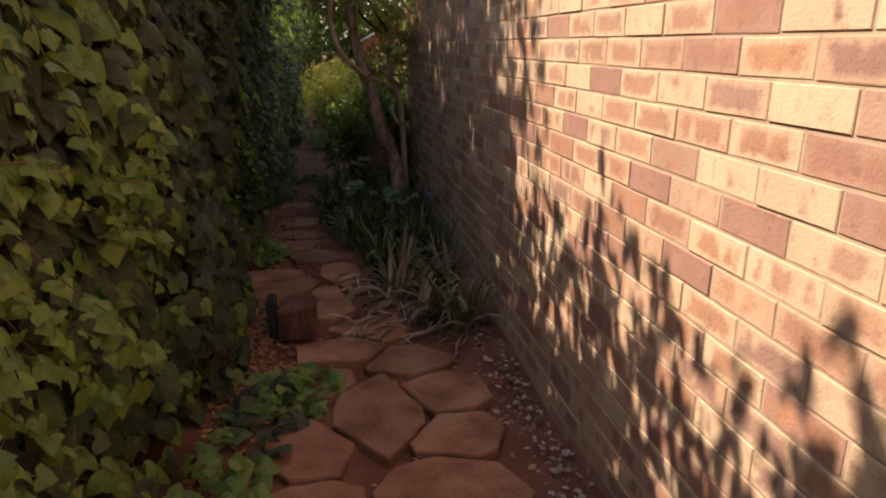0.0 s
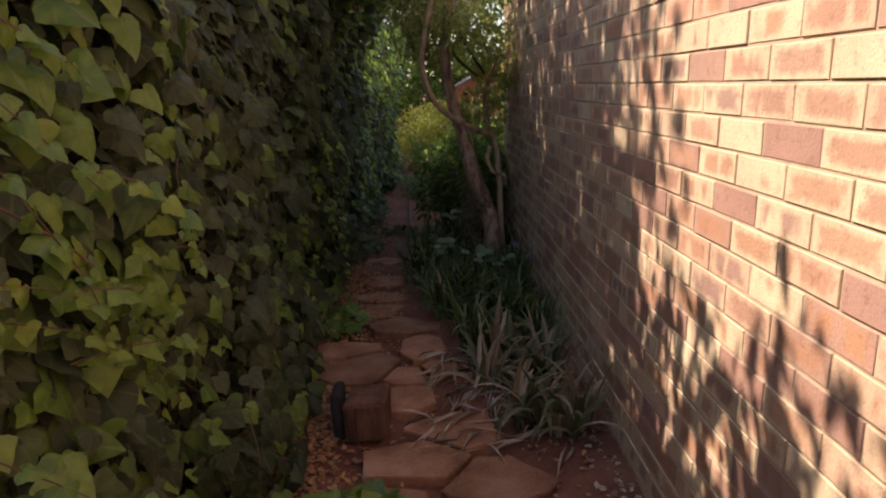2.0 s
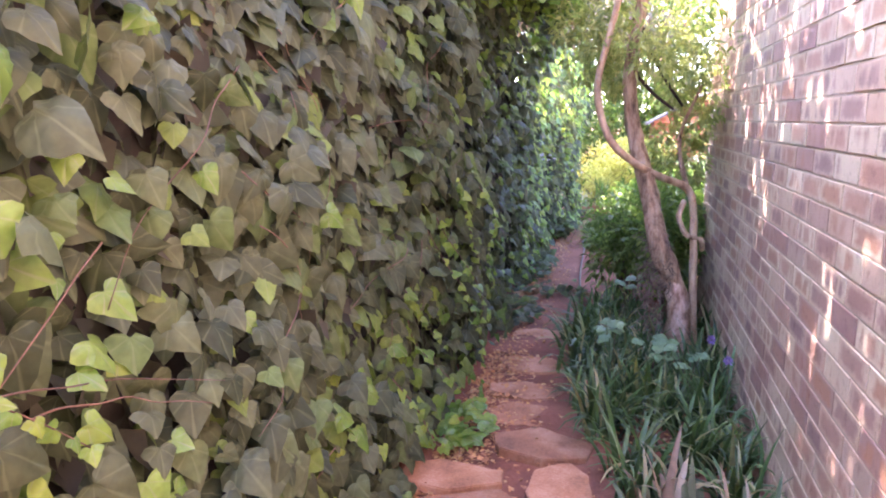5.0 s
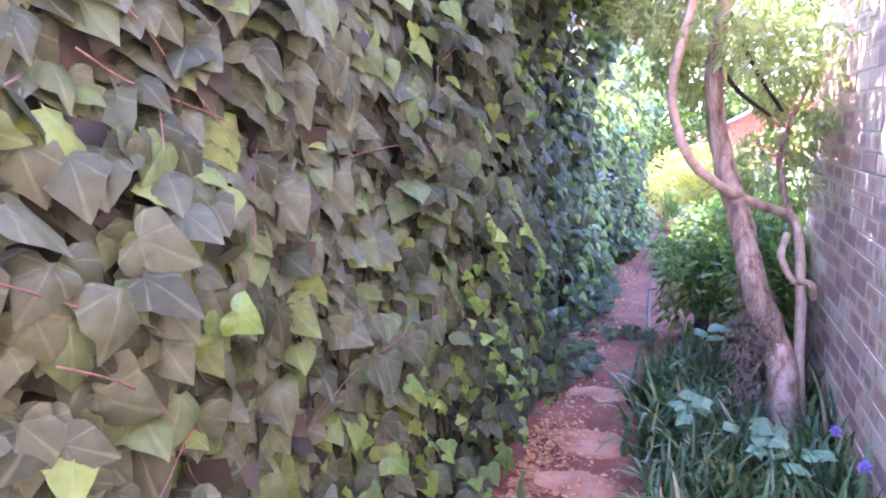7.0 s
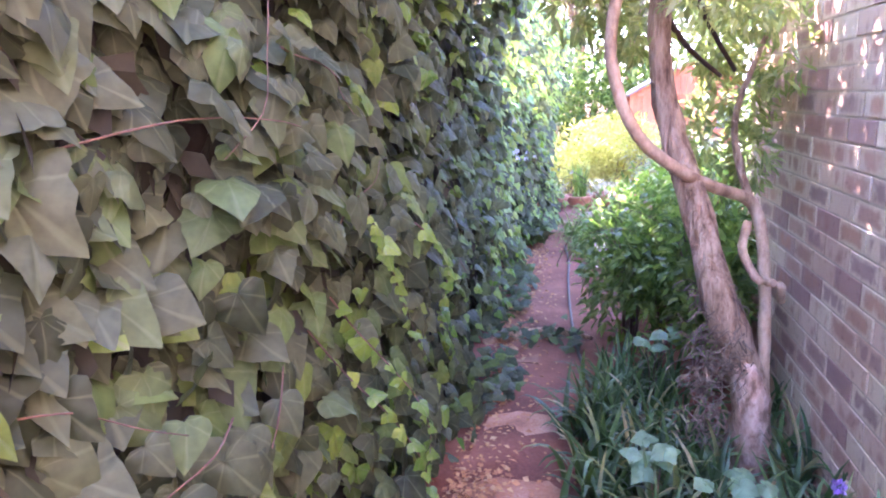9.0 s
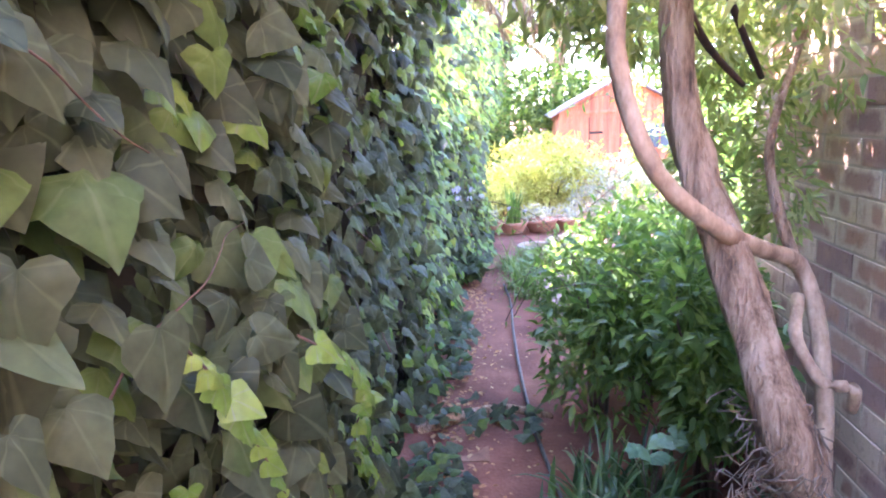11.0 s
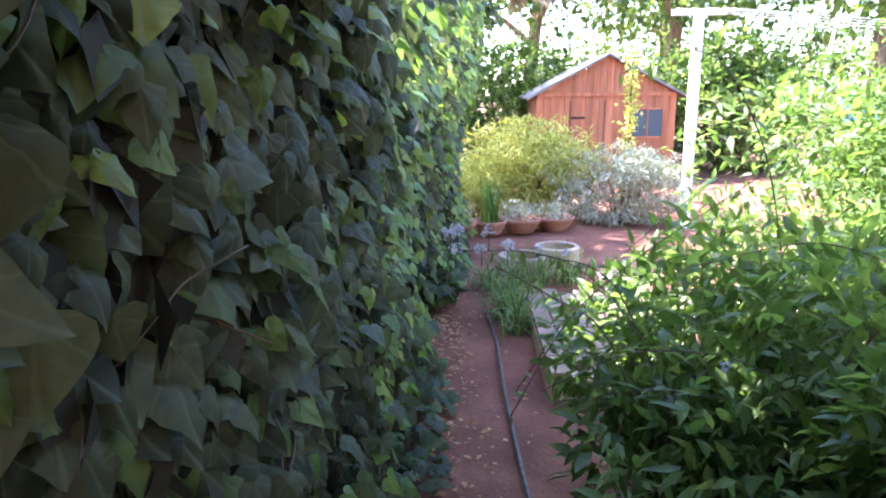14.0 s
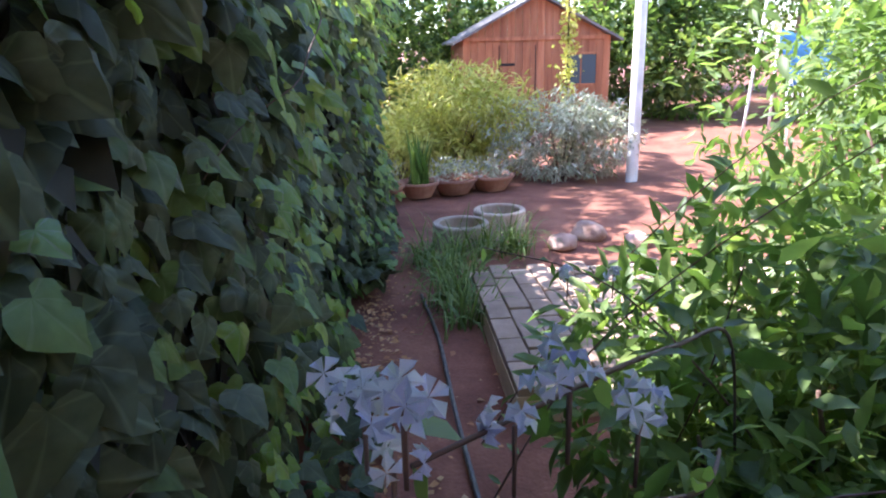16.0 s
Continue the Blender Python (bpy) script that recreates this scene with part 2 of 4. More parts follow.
M_CHIP = leaf_mat("pale_debris", [(0.0, (0.22, 0.15, 0.10)), (0.6, (0.40, 0.30, 0.22)), (1.0, (0.55, 0.47, 0.38))], 0.8, 0.1)
M_PALM = leaf_mat("old_palm_leaf", [(0.0, (0.12, 0.10, 0.07)), (0.6, (0.22, 0.19, 0.14)), (1.0, (0.30, 0.27, 0.18))], 0.8, 0.2)
M_GLASS = mat("window_glass", 0.08)[0]
M_GLASS.node_tree.nodes["Principled BSDF"].inputs["Base Color"].default_value = (0.08, 0.10, 0.12, 1)
M_ROOF = rough_surface("roof_felt", [(0.3, (0.12, 0.11, 0.11)), (0.7, (0.24, 0.22, 0.21))], 6, 80, 0.9, 0.4, 0.004)
M_WHITE = rough_surface("white_paint", [(0.3, (0.62, 0.61, 0.58)), (0.7, (0.82, 0.81, 0.78))], 6, 60, 0.6, 0.2, 0.002)
M_CONCRETE = rough_surface("concrete", [(0.3, (0.36, 0.27, 0.20)), (0.7, (0.54, 0.44, 0.34))], 8, 90, 0.9, 0.5, 0.005)
M_TERRA = rough_surface("terracotta", [(0.3, (0.30, 0.13, 0.08)), (0.7, (0.48, 0.26, 0.17))], 8, 90, 0.85, 0.3, 0.003)
# Plaster darkened to stand for the shade behind the ivy leaves.
M_RENDER_SHADED = rough_surface("shaded_plaster", [(0.3, (0.03, 0.027, 0.022)), (0.7, (0.06, 0.054, 0.043))], 3, 60, 0.95, 0.5, 0.01)
M_HOSE = rough_surface("hose_rubber", [(0.3, (0.05, 0.042, 0.036)), (0.7, (0.15, 0.13, 0.11))], 30, 200, 0.5, 0.2, 0.001)
M_GRASS = leaf_mat("grass_blade", [(0.0, (0.08, 0.13, 0.03)), (1.0, (0.2, 0.26, 0.07))], 0.6, 0.3)

# ---- mesh helpers ----
rng = np.random.default_rng(7)


def part(name, data, material, parent=None, label="", kind=""):
    """One mesh object from a bmesh or a mesh, under a thing or a part."""
    if isinstance(data, bmesh.types.BMesh):
        me = bpy.data.meshes.new(name)
        data.to_mesh(me)
        data.free()
    else:
        me = data
    if material and not me.materials:
        me.materials.append(material)
    ob = new(name, me)
    if parent:
        ob.parent = parent
    return tagged(ob, label=label, kind=kind)


def empty(name, at=(0, 0, 0), **tags):
    e = new(name)
    e.location = at
    return tagged(e, **tags)


def soup(name, verts, faces, uv=None, smooth=False):
    me = bpy.data.meshes.new(name)
    me.from_pydata(verts.tolist() if hasattr(verts, "tolist") else verts, [], faces.tolist() if hasattr(faces, "tolist") else faces)
    if uv is not None:
        lay = me.uv_layers.new(name="UVMap")
        idx = np.empty(len(me.loops), dtype=np.int32)
        me.loops.foreach_get("vertex_index", idx)
        lay.data.foreach_set("uv", np.asarray(uv)[idx].ravel())
    if smooth:
        me.polygons.foreach_set("use_smooth", [True] * len(me.polygons))
    me.update()
    return me


def box_bm(x0, x1, y0, y1, z0, z1, bevel=0.0):
    bm = bmesh.new()
    bmesh.ops.create_cube(bm, size=1.0, matrix=Matrix.Translation(((x0 + x1) / 2, (y0 + y1) / 2, (z0 + z1) / 2)) @ Matrix.Diagonal((x1 - x0, y1 - y0, z1 - z0, 1)))
    if bevel:
        bmesh.ops.bevel(bm, geom=bm.edges[:], offset=bevel, segments=2, affect="EDGES", profile=0.6)
    return bm


# leaf templates: vertices (x across, y from the stalk to the tip, z up), triangles
def leaf_from(half, fold, curl):
    """A domed leaf blade from half its outline: centre, inner ring, edge."""
    outline = half + [(-x, y) for x, y in half[-2:0:-1]]
    k = len(outline)
    cy = 0.30
    vs = [(0.0, cy, 0.0)]
    for f in (0.55, 1.0):
        for i, (x, y) in enumerate(outline):
            px, py = x * f, cy + (y - cy) * f
            z = -fold * px * px - curl * max(0.0, py) ** 2 + 0.035 * math.sin(3.2 * math.atan2(py - cy, px) * 2) * f
            vs.append((px, py, z))
    fs = [(0, 1 + (i + 1) % k, 1 + i) for i in range(k)]
    for i in range(k):
        a, b = 1 + i, 1 + (i + 1) % k
        fs += [(a, b, k + b), (a, k + b, k + a)]
    return np.array(vs), np.array(fs)


def ivy_template():
    return leaf_from([(0.0, 0.0), (0.10, -0.10), (0.28, -0.16), (0.47, -0.10), (0.61, 0.06), (0.54, 0.22), (0.43, 0.36), (0.37, 0.50), (0.23, 0.72), (0.08, 0.91), (0.0, 1.0)], 0.50, 0.26)


def heart_template():
    return leaf_from([(0.0, 0.0), (0.12, -0.12), (0.33, -0.13), (0.51, 0.0), (0.55, 0.18), (0.48, 0.36), (0.36, 0.56), (0.19, 0.78), (0.06, 0.93), (0.0, 1.0)], 0.45, 0.30)


def cheap_ivy():
    half = [(0.0, -0.02), (0.26, -0.15), (0.50, 0.06), (0.34, 0.42), (0.12, 0.84), (0.0, 1.0)]
    outline = half + [(-x, y) for x, y in half[-2:0:-1]]
    k = len(outline)
    return np.array([(0.0, 0.3, 0.0)] + [(x, y, -0.5 * x * x - 0.22 * max(0, y) ** 2) for x, y in outline]), np.array([(0, 1 + (i + 1) % k, 1 + i) for i in range(k)])


def lance_template(w=0.16):
    vs = [(0, 0, 0), (w, 0.35, 0.03), (0, 0.4, -0.02), (-w, 0.35, 0.03), (w * 0.7, 0.7, -0.02), (-w * 0.7, 0.7, -0.02), (0, 0.72, -0.06), (0, 1.0, -0.16)]
    return np.array(vs), np.array([(0, 1, 2), (0, 2, 3), (1, 4, 2), (4, 6, 2), (2, 6, 5), (2, 5, 3), (4, 7, 6), (6, 7, 5)])


def far_template():
    return np.array([(0, 0, 0), (0.34, 0.5, 0.05), (0, 1.0, -0.1), (-0.34, 0.5, 0.05)]), np.array([(0, 1, 2), (0, 2, 3)])


def leaves(name, template, pos, down, normal, size, material, parent=None, kind="stuff", label="", warp=0.25):
    """Many leaves in one mesh; each points its tip along down and its face along normal."""
    tv, tf = template
    n = len(pos)
    y = down / np.linalg.norm(down, axis=1, keepdims=True)
    x = np.cross(y, normal)
    x /= np.linalg.norm(x, axis=1, keepdims=True) + 1e-9
    z = np.cross(x, y)
    t = np.repeat(tv[None], n, 0).copy()
    t[:, :, 0] *= 1 + rng.uniform(-warp, warp, (n, 1))
    t[:, :, 2] *= rng.uniform(0.2, 1.9, (n, 1))
    t[:, :, 2] += rng.normal(0, 0.02, t[:, :, 2].shape)
    t[:, :, 0] += (rng.normal(0, 0.15, (n, 1)) * t[:, :, 1] ** 2)
    v = (t[:, :, 0:1] * x[:, None] + t[:, :, 1:2] * y[:, None] + t[:, :, 2:3] * z[:, None]) * np.asarray(size)[:, None, None] + pos[:, None]
    f = (tf[None] + (np.arange(n) * len(tv))[:, None, None]).reshape(-1, 3)
    uv = np.repeat(tv[None, :, :2], n, 0).reshape(-1, 2)
    return part(name, soup(name, v.reshape(-1, 3), f, uv, True), material, parent, label, kind)


def tube_mesh(name, pts, radii, sides=8, wob=0.0, seed=1):
    """A round limb through pts with a radius at each."""
    r = random.Random(seed)
    pts = [Vector(p) for p in pts]
    vs, fs = [], []
    for i, p in enumerate(pts):
        d = (pts[min(i + 1, len(pts) - 1)] - pts[max(i - 1, 0)]).normalized()
        a = d.orthogonal().normalized() if abs(d.x) > 0.95 else d.cross(Vector((1, 0, 0))).normalized()
        b = d.cross(a)
        for k in range(sides):
            an = 2 * math.pi * k / sides
            q = radii[i] * (1 + r.uniform(-wob, wob))
            vs.append(p + a * math.cos(an) * q + b * math.sin(an) * q)
    for i in range(len(pts) - 1):
        for k in range(sides):
            k2 = (k + 1) % sides
            fs.append((i * sides + k, i * sides + k2, (i + 1) * sides + k2, (i + 1) * sides + k))
    fs.append(tuple(range(sides))[::-1])
    fs.append(tuple((len(pts) - 1) * sides + k for k in range(sides)))
    return soup(name, [tuple(v) for v in vs], fs, None, True)


def spline(points, n):
    """A smooth line of n points through the given ones."""
    P = [Vector(p) for p in points]
    P = [2 * P[0] - P[1]] + P + [2 * P[-1] - P[-2]]
    out = []
    for i in range(n):
        u = i / (n - 1) * (len(P) - 3)
        k = min(int(u), len(P) - 4)
        f = u - k
        a, b, c, d = P[k:k + 4]
        out.append(0.5 * ((2 * b) + (c - a) * f + (2 * a - 5 * b + 4 * c - d) * f * f + (3 * b - a - 3 * c + d) * f ** 3))
    return out


def limb(name, points, r0, r1, parent=None, label="", n=16, sides=10, wob=0.12, material=None):
    pts = spline(points, n)
    rad = [r0 + (r1 - r0) * i / (n - 1) for i in range(n)]
    return part(name, tube_mesh(name, pts, rad, sides, wob, len(points) * 7 + n), material or M_BARK, parent, label)


def rand_dirs(n):
    v = rng.normal(size=(n, 3))
    return v / np.linalg.norm(v, axis=1, keepdims=True)


def strap_mesh(name, count, length, width, spread, seed=0, flop=1.0):
    """A clump of arching strap leaves from one base."""
    r = np.random.default_rng(seed)
    vs, fs = [], []
    for _ in range(count):
        a = r.uniform(0, 2 * math.pi)
        L = length * r.uniform(0.6, 1.15)
        w = width * r.uniform(0.7, 1.2)
        lean = r.uniform(0.15, 1.0) * spread
        ox, oy = r.normal(0, 0.05, 2)
        side = np.array([-math.sin(a), math.cos(a), 0])
        p = np.array([ox, oy, 0.0])
        an = math.pi / 2 - lean * 0.4
        base = len(vs)
        seg = 6
        for s in range(seg + 1):
            k = s / seg
            ww = w * (0.75 + 0.6 * k if k < 0.4 else 1.0 * (1 - k) ** 0.6 + 0.02)
            dirv = np.array([math.cos(a) * math.cos(an), math.sin(a) * math.cos(an), math.sin(an)])
            up = np.cross(side, dirv)
            vs.extend([p - side * ww / 2, p - up * ww * 0.18, p + side * ww / 2])
            p = p + dirv * L / seg
            an -= lean * flop * 0.42 * (0.4 + k)
            if p[2] < 0.01:
                p[2] = 0.01
                an = max(an, 0)
        for s in range(seg):
            b = base + s * 3
            fs.append((b, b + 1, b + 4, b + 3))
            fs.append((b + 1, b + 2, b + 5, b + 4))
    return soup(name, np.array(vs), fs, None, True)


# ---- ground ----
def ground_z(x, y):
    return 0.012 * math.sin(3.1 * x + 1.3 * y) + 0.01 * math.sin(5.3 * y - 2.2 * x)


def build_ground():
    xs = [-400, -60, -12, -4] + [(-2.0 + 0.1 * i) for i in range(61)] + [6, 12, 60, 400]
    ys = [-400, -60, -8, -2] + [0.12 * i for i in range(135)] + [18, 24, 60, 400]
    vs, fs = [], []
    for y in ys:
        for x in xs:
            near = -2 <= x <= 4 and 0 <= y <= 16.1
            z = (ground_z(x, y) + rng.normal(0, 0.0025)) if near else 0.0
            vs.append((x, y, z))
    w = len(xs)
    for j in range(len(ys) - 1):
        for i in range(w - 1):
            fs.append((j * w + i, j * w + i + 1, (j + 1) * w + i + 1, (j + 1) * w + i))
    part("ground", soup("ground", vs, fs, None, True), M_EARTH, None, "trodden red earth with leaf litter along the walls", "structure")["category"] = "ground"


build_ground()

# ---- house wall ----
WX, WY0, WY1, WH = 1.012, -2.0, 7.40, 3.5
COURSE, MODULE, BED = 0.0865, 0.236, 0.052
house = empty("house_wall", (WX, 3.0, 0), kind="structure", label="face brick house wall in buff, orange and purple-grey, sunlit with leaf shadows", category="wall")


def under(ob, parent):
    ob.parent = parent
    ob.matrix_parent_inverse = Matrix.Translation(parent.location).inverted()
    return ob


under(part("mortar_bed", box_bm(WX - 0.0085, WX + 0.24, WY0, WY1 - 0.008, 0, WH), M_MORTAR), house)
under(part("mortar_bed", box_bm(WX + 0.24, WX + 7.0, WY1 - 0.24, WY1 - 0.008, 0, WH), M_MORTAR), house)

under(part("back_wall", box_bm(WX + 6.76, WX + 7.0, WY0, WY1 - 0.25, 0, WH), M_MORTAR), house)
under(part("flat_roof", box_bm(WX - 0.006, WX + 7.0, WY0, WY1 - 0.008, WH + 0.003, WH + 0.12), M_ROOF, None, "flat grey roof"), house)

# ---- boundary wall under the ivy ----
IVX = -0.66
# wall coloured near-black so that holes in the ivy look shaded
part("boundary_wall", box_bm(IVX - 0.16, IVX, -2.0, 8.3, 0, 2.3, 0.01), M_RENDER_SHADED, None, "old boundary wall hidden under thick ivy", "structure")
part("boundary_wall", box_bm(IVX - 0.16, IVX, 8.302, 12.6, 0, 1.75, 0.01), M_RENDER_SHADED, None, "lower end of the old boundary wall under ivy", "structure")
ivy = empty("ivy", (IVX, 5, 0), label="thick dark green ivy with lighter young leaves covering the boundary wall", category="climbing plant")


def ivy_front(y, z):
    """How far the ivy's face stands out from the wall."""
    v = 0.11 + 0.05 * math.sin(2.3 * y + 1.1 * z) + 0.04 * math.sin(5.1 * y - 3.0 * z) + 0.03 * math.sin(9 * z + 4 * y)
    v += (0.16 if y > 5 else 0.24) * math.exp(-z / 0.30)
    if y > 9.5:
        v += 0.10 * (y - 9.5)
    if 5.2 < y < 8.6:
        v += min(1.0, y - 5.2, (8.6 - y) * 1.5) * 0.24 * max(0.0, z - 1.5)
    if y > 7.6:
        v += min(1.0, y - 7.6) * 0.22 * max(0.0, z - 0.9)
    return max(0.05, v)


def ivy_shell():
    n = 17000
    y = rng.uniform(-1.6, 12.8, n)
    z = rng.uniform(0.03, 1, n) * np.where(y < 5, 2.5, np.where(y > 8.3, 2.35, 2.85))
    deep = rng.uniform(0, 1, n) ** 1.2 * 0.19
    x = np.array([IVX + ivy_front(a, b) for a, b in zip(y, z)]) - deep + rng.normal(0, 0.012, n)
    x = np.maximum(x, IVX + 0.02)
    pos = np.stack([x, y, z], 1)
    down = np.stack([rng.normal(0.55, 0.35, n), rng.normal(-0.05, 0.48, n), -np.ones(n) * rng.uniform(0.5, 1.1, n)], 1)
    nor = np.stack([np.ones(n), rng.normal(-0.55, 0.55, n), rng.normal(0.75, 0.55, n)], 1)
    size = rng.uniform(0.048, 0.105, n) * np.where(deep > 0.06, 1.1, 1.0) * np.where((y > 3.2) & (y < 6.2), 1.14, 1.0)
    # young leaves, plus a larger light share painting the lit near, top and far ivy
    young = (rng.uniform(0, 1, n) < np.where(y < 2.6, 0.50, np.where(y < 3.0, 0.30, np.where(y > 8.2, 0.60 + 0.20 * (z > 1.0), 0.03 + 0.30 * (z < 0.7) * (y > 3.5) + 0.40 * (z > 1.55) * (y > 5.4))))) & (deep < 0.05)
    ht = rng.uniform(0, 1, n) < 0.35
    far = y > 8.2
    near = (~young) & (y > 2.0) & (y < 5.0) & (z > 0.7) & (deep < 0.03)
    pick = np.flatnonzero(near)[:280]
    single = np.zeros(n, bool)
    single[pick] = True
    T, H = ivy_template(), heart_template()
    C = cheap_ivy()
    for mask, t, m in ((~young & ht & ~single & ~far, H, M_IVY), (~young & ~ht & ~single & ~far, T, M_IVY), (young & ~far, T, M_IVY_YOUNG_LIT), (~young & far, C, M_IVY), (young & far, C, M_IVY_YOUNG_LIT)):
        under(leaves("foliage", t, pos[mask], down[mask], nor[mask], size[mask] * np.where(y[mask] < 2.4, 1.05, 0.80 if m is M_IVY_YOUNG_LIT else 1.0), m), ivy)
    shared = []
    for k in range(8):
        tv, tf = (T, H)[k % 2]
        v = tv.copy()
        v[:, 2] = v[:, 2] * (0.4 + 0.25 * k) + rng.normal(0, 0.015, len(v))
        v[:, 0] *= 1 + 0.04 * (k - 4)
        me = soup("leaf", v, tf, tv[:, :2], True)
        me.materials.append(M_IVY)
        shared.append(me)
    for c, i in enumerate(pick):
        yv = Vector(down[i]).normalized()
        xv = yv.cross(Vector(nor[i])).normalized()
        zv = xv.cross(yv)
        ob = new("leaf", shared[c % 8])
        ob.parent = ivy
        ob.matrix_parent_inverse = Matrix.Translation(ivy.location).inverted()
        m = Matrix((xv, yv, zv)).transposed().to_4x4()
        m.translation = Vector(pos[i])
        ob.matrix_basis = m @ Matrix.Scale(float(size[i]), 4)
    # inner growth, coloured near-black to paint the shade in the ivy's gaps
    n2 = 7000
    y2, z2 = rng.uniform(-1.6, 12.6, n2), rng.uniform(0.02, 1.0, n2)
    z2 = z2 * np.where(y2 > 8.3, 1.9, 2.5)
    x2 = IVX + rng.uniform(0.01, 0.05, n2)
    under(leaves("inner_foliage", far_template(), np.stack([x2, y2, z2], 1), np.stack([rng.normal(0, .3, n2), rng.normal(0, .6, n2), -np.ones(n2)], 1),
                 np.stack([np.ones(n2), rng.normal(0, .4, n2), rng.normal(0, .4, n2)], 1), rng.uniform(0.08, 0.13, n2), M_INNER_SHADE), ivy)
    r = random.Random(3)
    for k in range(40):
        yy, zz = r.uniform(0.4, 8.6), r.uniform(0.15, 2.1)
        dy, dz = r.choice((-1, 1)) * r.uniform(0.5, 1.0), r.uniform(-1.0, 0.5)
        pts = []
        for q in range(7):
            pts.append((IVX + ivy_front(yy, max(zz, 0.05)) + r.uniform(-0.02, 0.02), yy, max(zz, 0.04)))
            yy += dy * r.uniform(0.09, 0.13)
            zz += dz * r.uniform(0.05, 0.12)
            dz -= 0.08
        under(limb("stem", pts, 0.0022, 0.001, None, "reddish brown vine stem", 20, 5, 0.1, M_STEM), ivy)
    # loose shoots along the top of the wall
    m1 = 2000
    ty = rng.uniform(-1.5, 7.0, m1)
    tz = 2.3 + rng.uniform(0, 1, m1) ** 1.3 * np.where(ty > 3.6, 0.7, np.where(ty > 1.5, 0.62, 0.3))
    tx = IVX - 0.05 + rng.normal(0, 0.11, m1)
    p = [np.stack([tx, ty, tz], 1)]
    for k in range(115):
        sy, top = rng.uniform(0.3, 4.3), rng.uniform(0.25, 1.2)
        m2 = int(20 * top)
        h = rng.uniform(0, 1, m2)
        p.append(np.stack([IVX - 0.05 + rng.normal(0, 0.05, m2) - 0.1 * h, sy + 0.16 * h * math.sin(k) + rng.normal(0, 0.08, m2), 2.35 + top * h], 1))
    p = np.concatenate(p)
    m1 = len(p)
    under(leaves("top_growth", C, p, rand_dirs(m1) + [0.2, 0, -0.5], rand_dirs(m1) + [0.3, 0, 0.6], rng.uniform(0.05, 0.095, m1), M_IVY), ivy)


ivy_shell()


def ivy_shade_roof(count=3500):
    """Ivy arching from the wall's top, added mostly out of view to shade the path."""
    y = rng.uniform(5.8, 7.6, count)
    x = IVX - 0.25 + rng.uniform(0, 1, count) * 0.92
    z = 2.38 + 0.16 * np.sin(1.25 * (y - 5.6)) + rng.normal(0, 0.08, count)
    young = rng.uniform(0, 1, count) < 0.65
    pos = np.stack([x, y, z], 1)
    for mask, m in ((young, M_IVY_YOUNG_LIT), (~young, M_IVY)):
        k = int(mask.sum())
        under(leaves("overhang", cheap_ivy(), pos[mask], rand_dirs(k) + [0.3, 0, -0.7], rand_dirs(k) + [0.2, -0.3, 0.8], rng.uniform(0.05, 0.095, k), m), ivy)


ivy_shade_roof()


# ---- trees and shrubs ----
def crown(name, centre, radii, count, size, material, parent, template=None, clumps=14, seed=1, droop=0.3):
    r = np.random.default_rng(seed)
    c = r.normal(size=(clumps, 3))
    c = c / np.linalg.norm(c, axis=1, keepdims=True) * r.uniform(0.35, 1.0, (clumps, 1)) ** 0.6
    k = r.integers(0, clumps, count)
    d = r.normal(size=(count, 3))
    d /= np.linalg.norm(d, axis=1, keepdims=True)
    p = c[k] * 0.75 + d * r.uniform(0.4, 1, (count, 1)) ** 0.4 * r.uniform(0.25, 0.48, (clumps, 1))[k]
    p = p * np.array(radii) + np.array(centre)
    down = d + np.array([0, 0, -droop]) + r.normal(0, 0.8, (count, 3))
    nor = r.normal(0, 0.5, (count, 3)) + np.array([0, 0, 1.0])
    ok = p[:, 2] > 0.03
    return leaves(name, template or far_template(), p[ok], down[ok], nor[ok], (size * r.uniform(0.6, 1.3, count))[ok], material, parent)


def tree(at, height, spread, leaf=0.16, count=3500, seed=1, label="tall leafy garden tree behind the beds", material=None):
    x, y = at
    r = random.Random(seed)
    t = empty("tree", (x, y, 0), label=label, category="tree")
    lean = r.uniform(-0.4, 0.4)
    limb("trunk", [(0, 0, -0.05), (lean * .3, 0, height * .3), (lean, 0.1, height * .62), (lean * 1.2, 0, height * .85)], 0.028 * height, 0.008 * height, t, "", 12, 10, 0.15)
    for k in range(5):
        a = k * 1.9 + seed
        z0 = height * (0.35 + 0.08 * k)
        limb("branch", [(lean * .7, 0, z0), (lean * .7 + math.cos(a) * spread * .4, math.sin(a) * spread * .4, z0 + height * .12), (lean + math.cos(a) * spread * .8, math.sin(a) * spread * .8, z0 + height * .2)], 0.012 * height, 0.003 * height, t, "", 8, 6, 0.1)
    crown("crown", (lean, 0, height * 0.66), (spread, spread, height * 0.36), count, leaf, material or M_FAR, t, None, 26, seed)
    return t


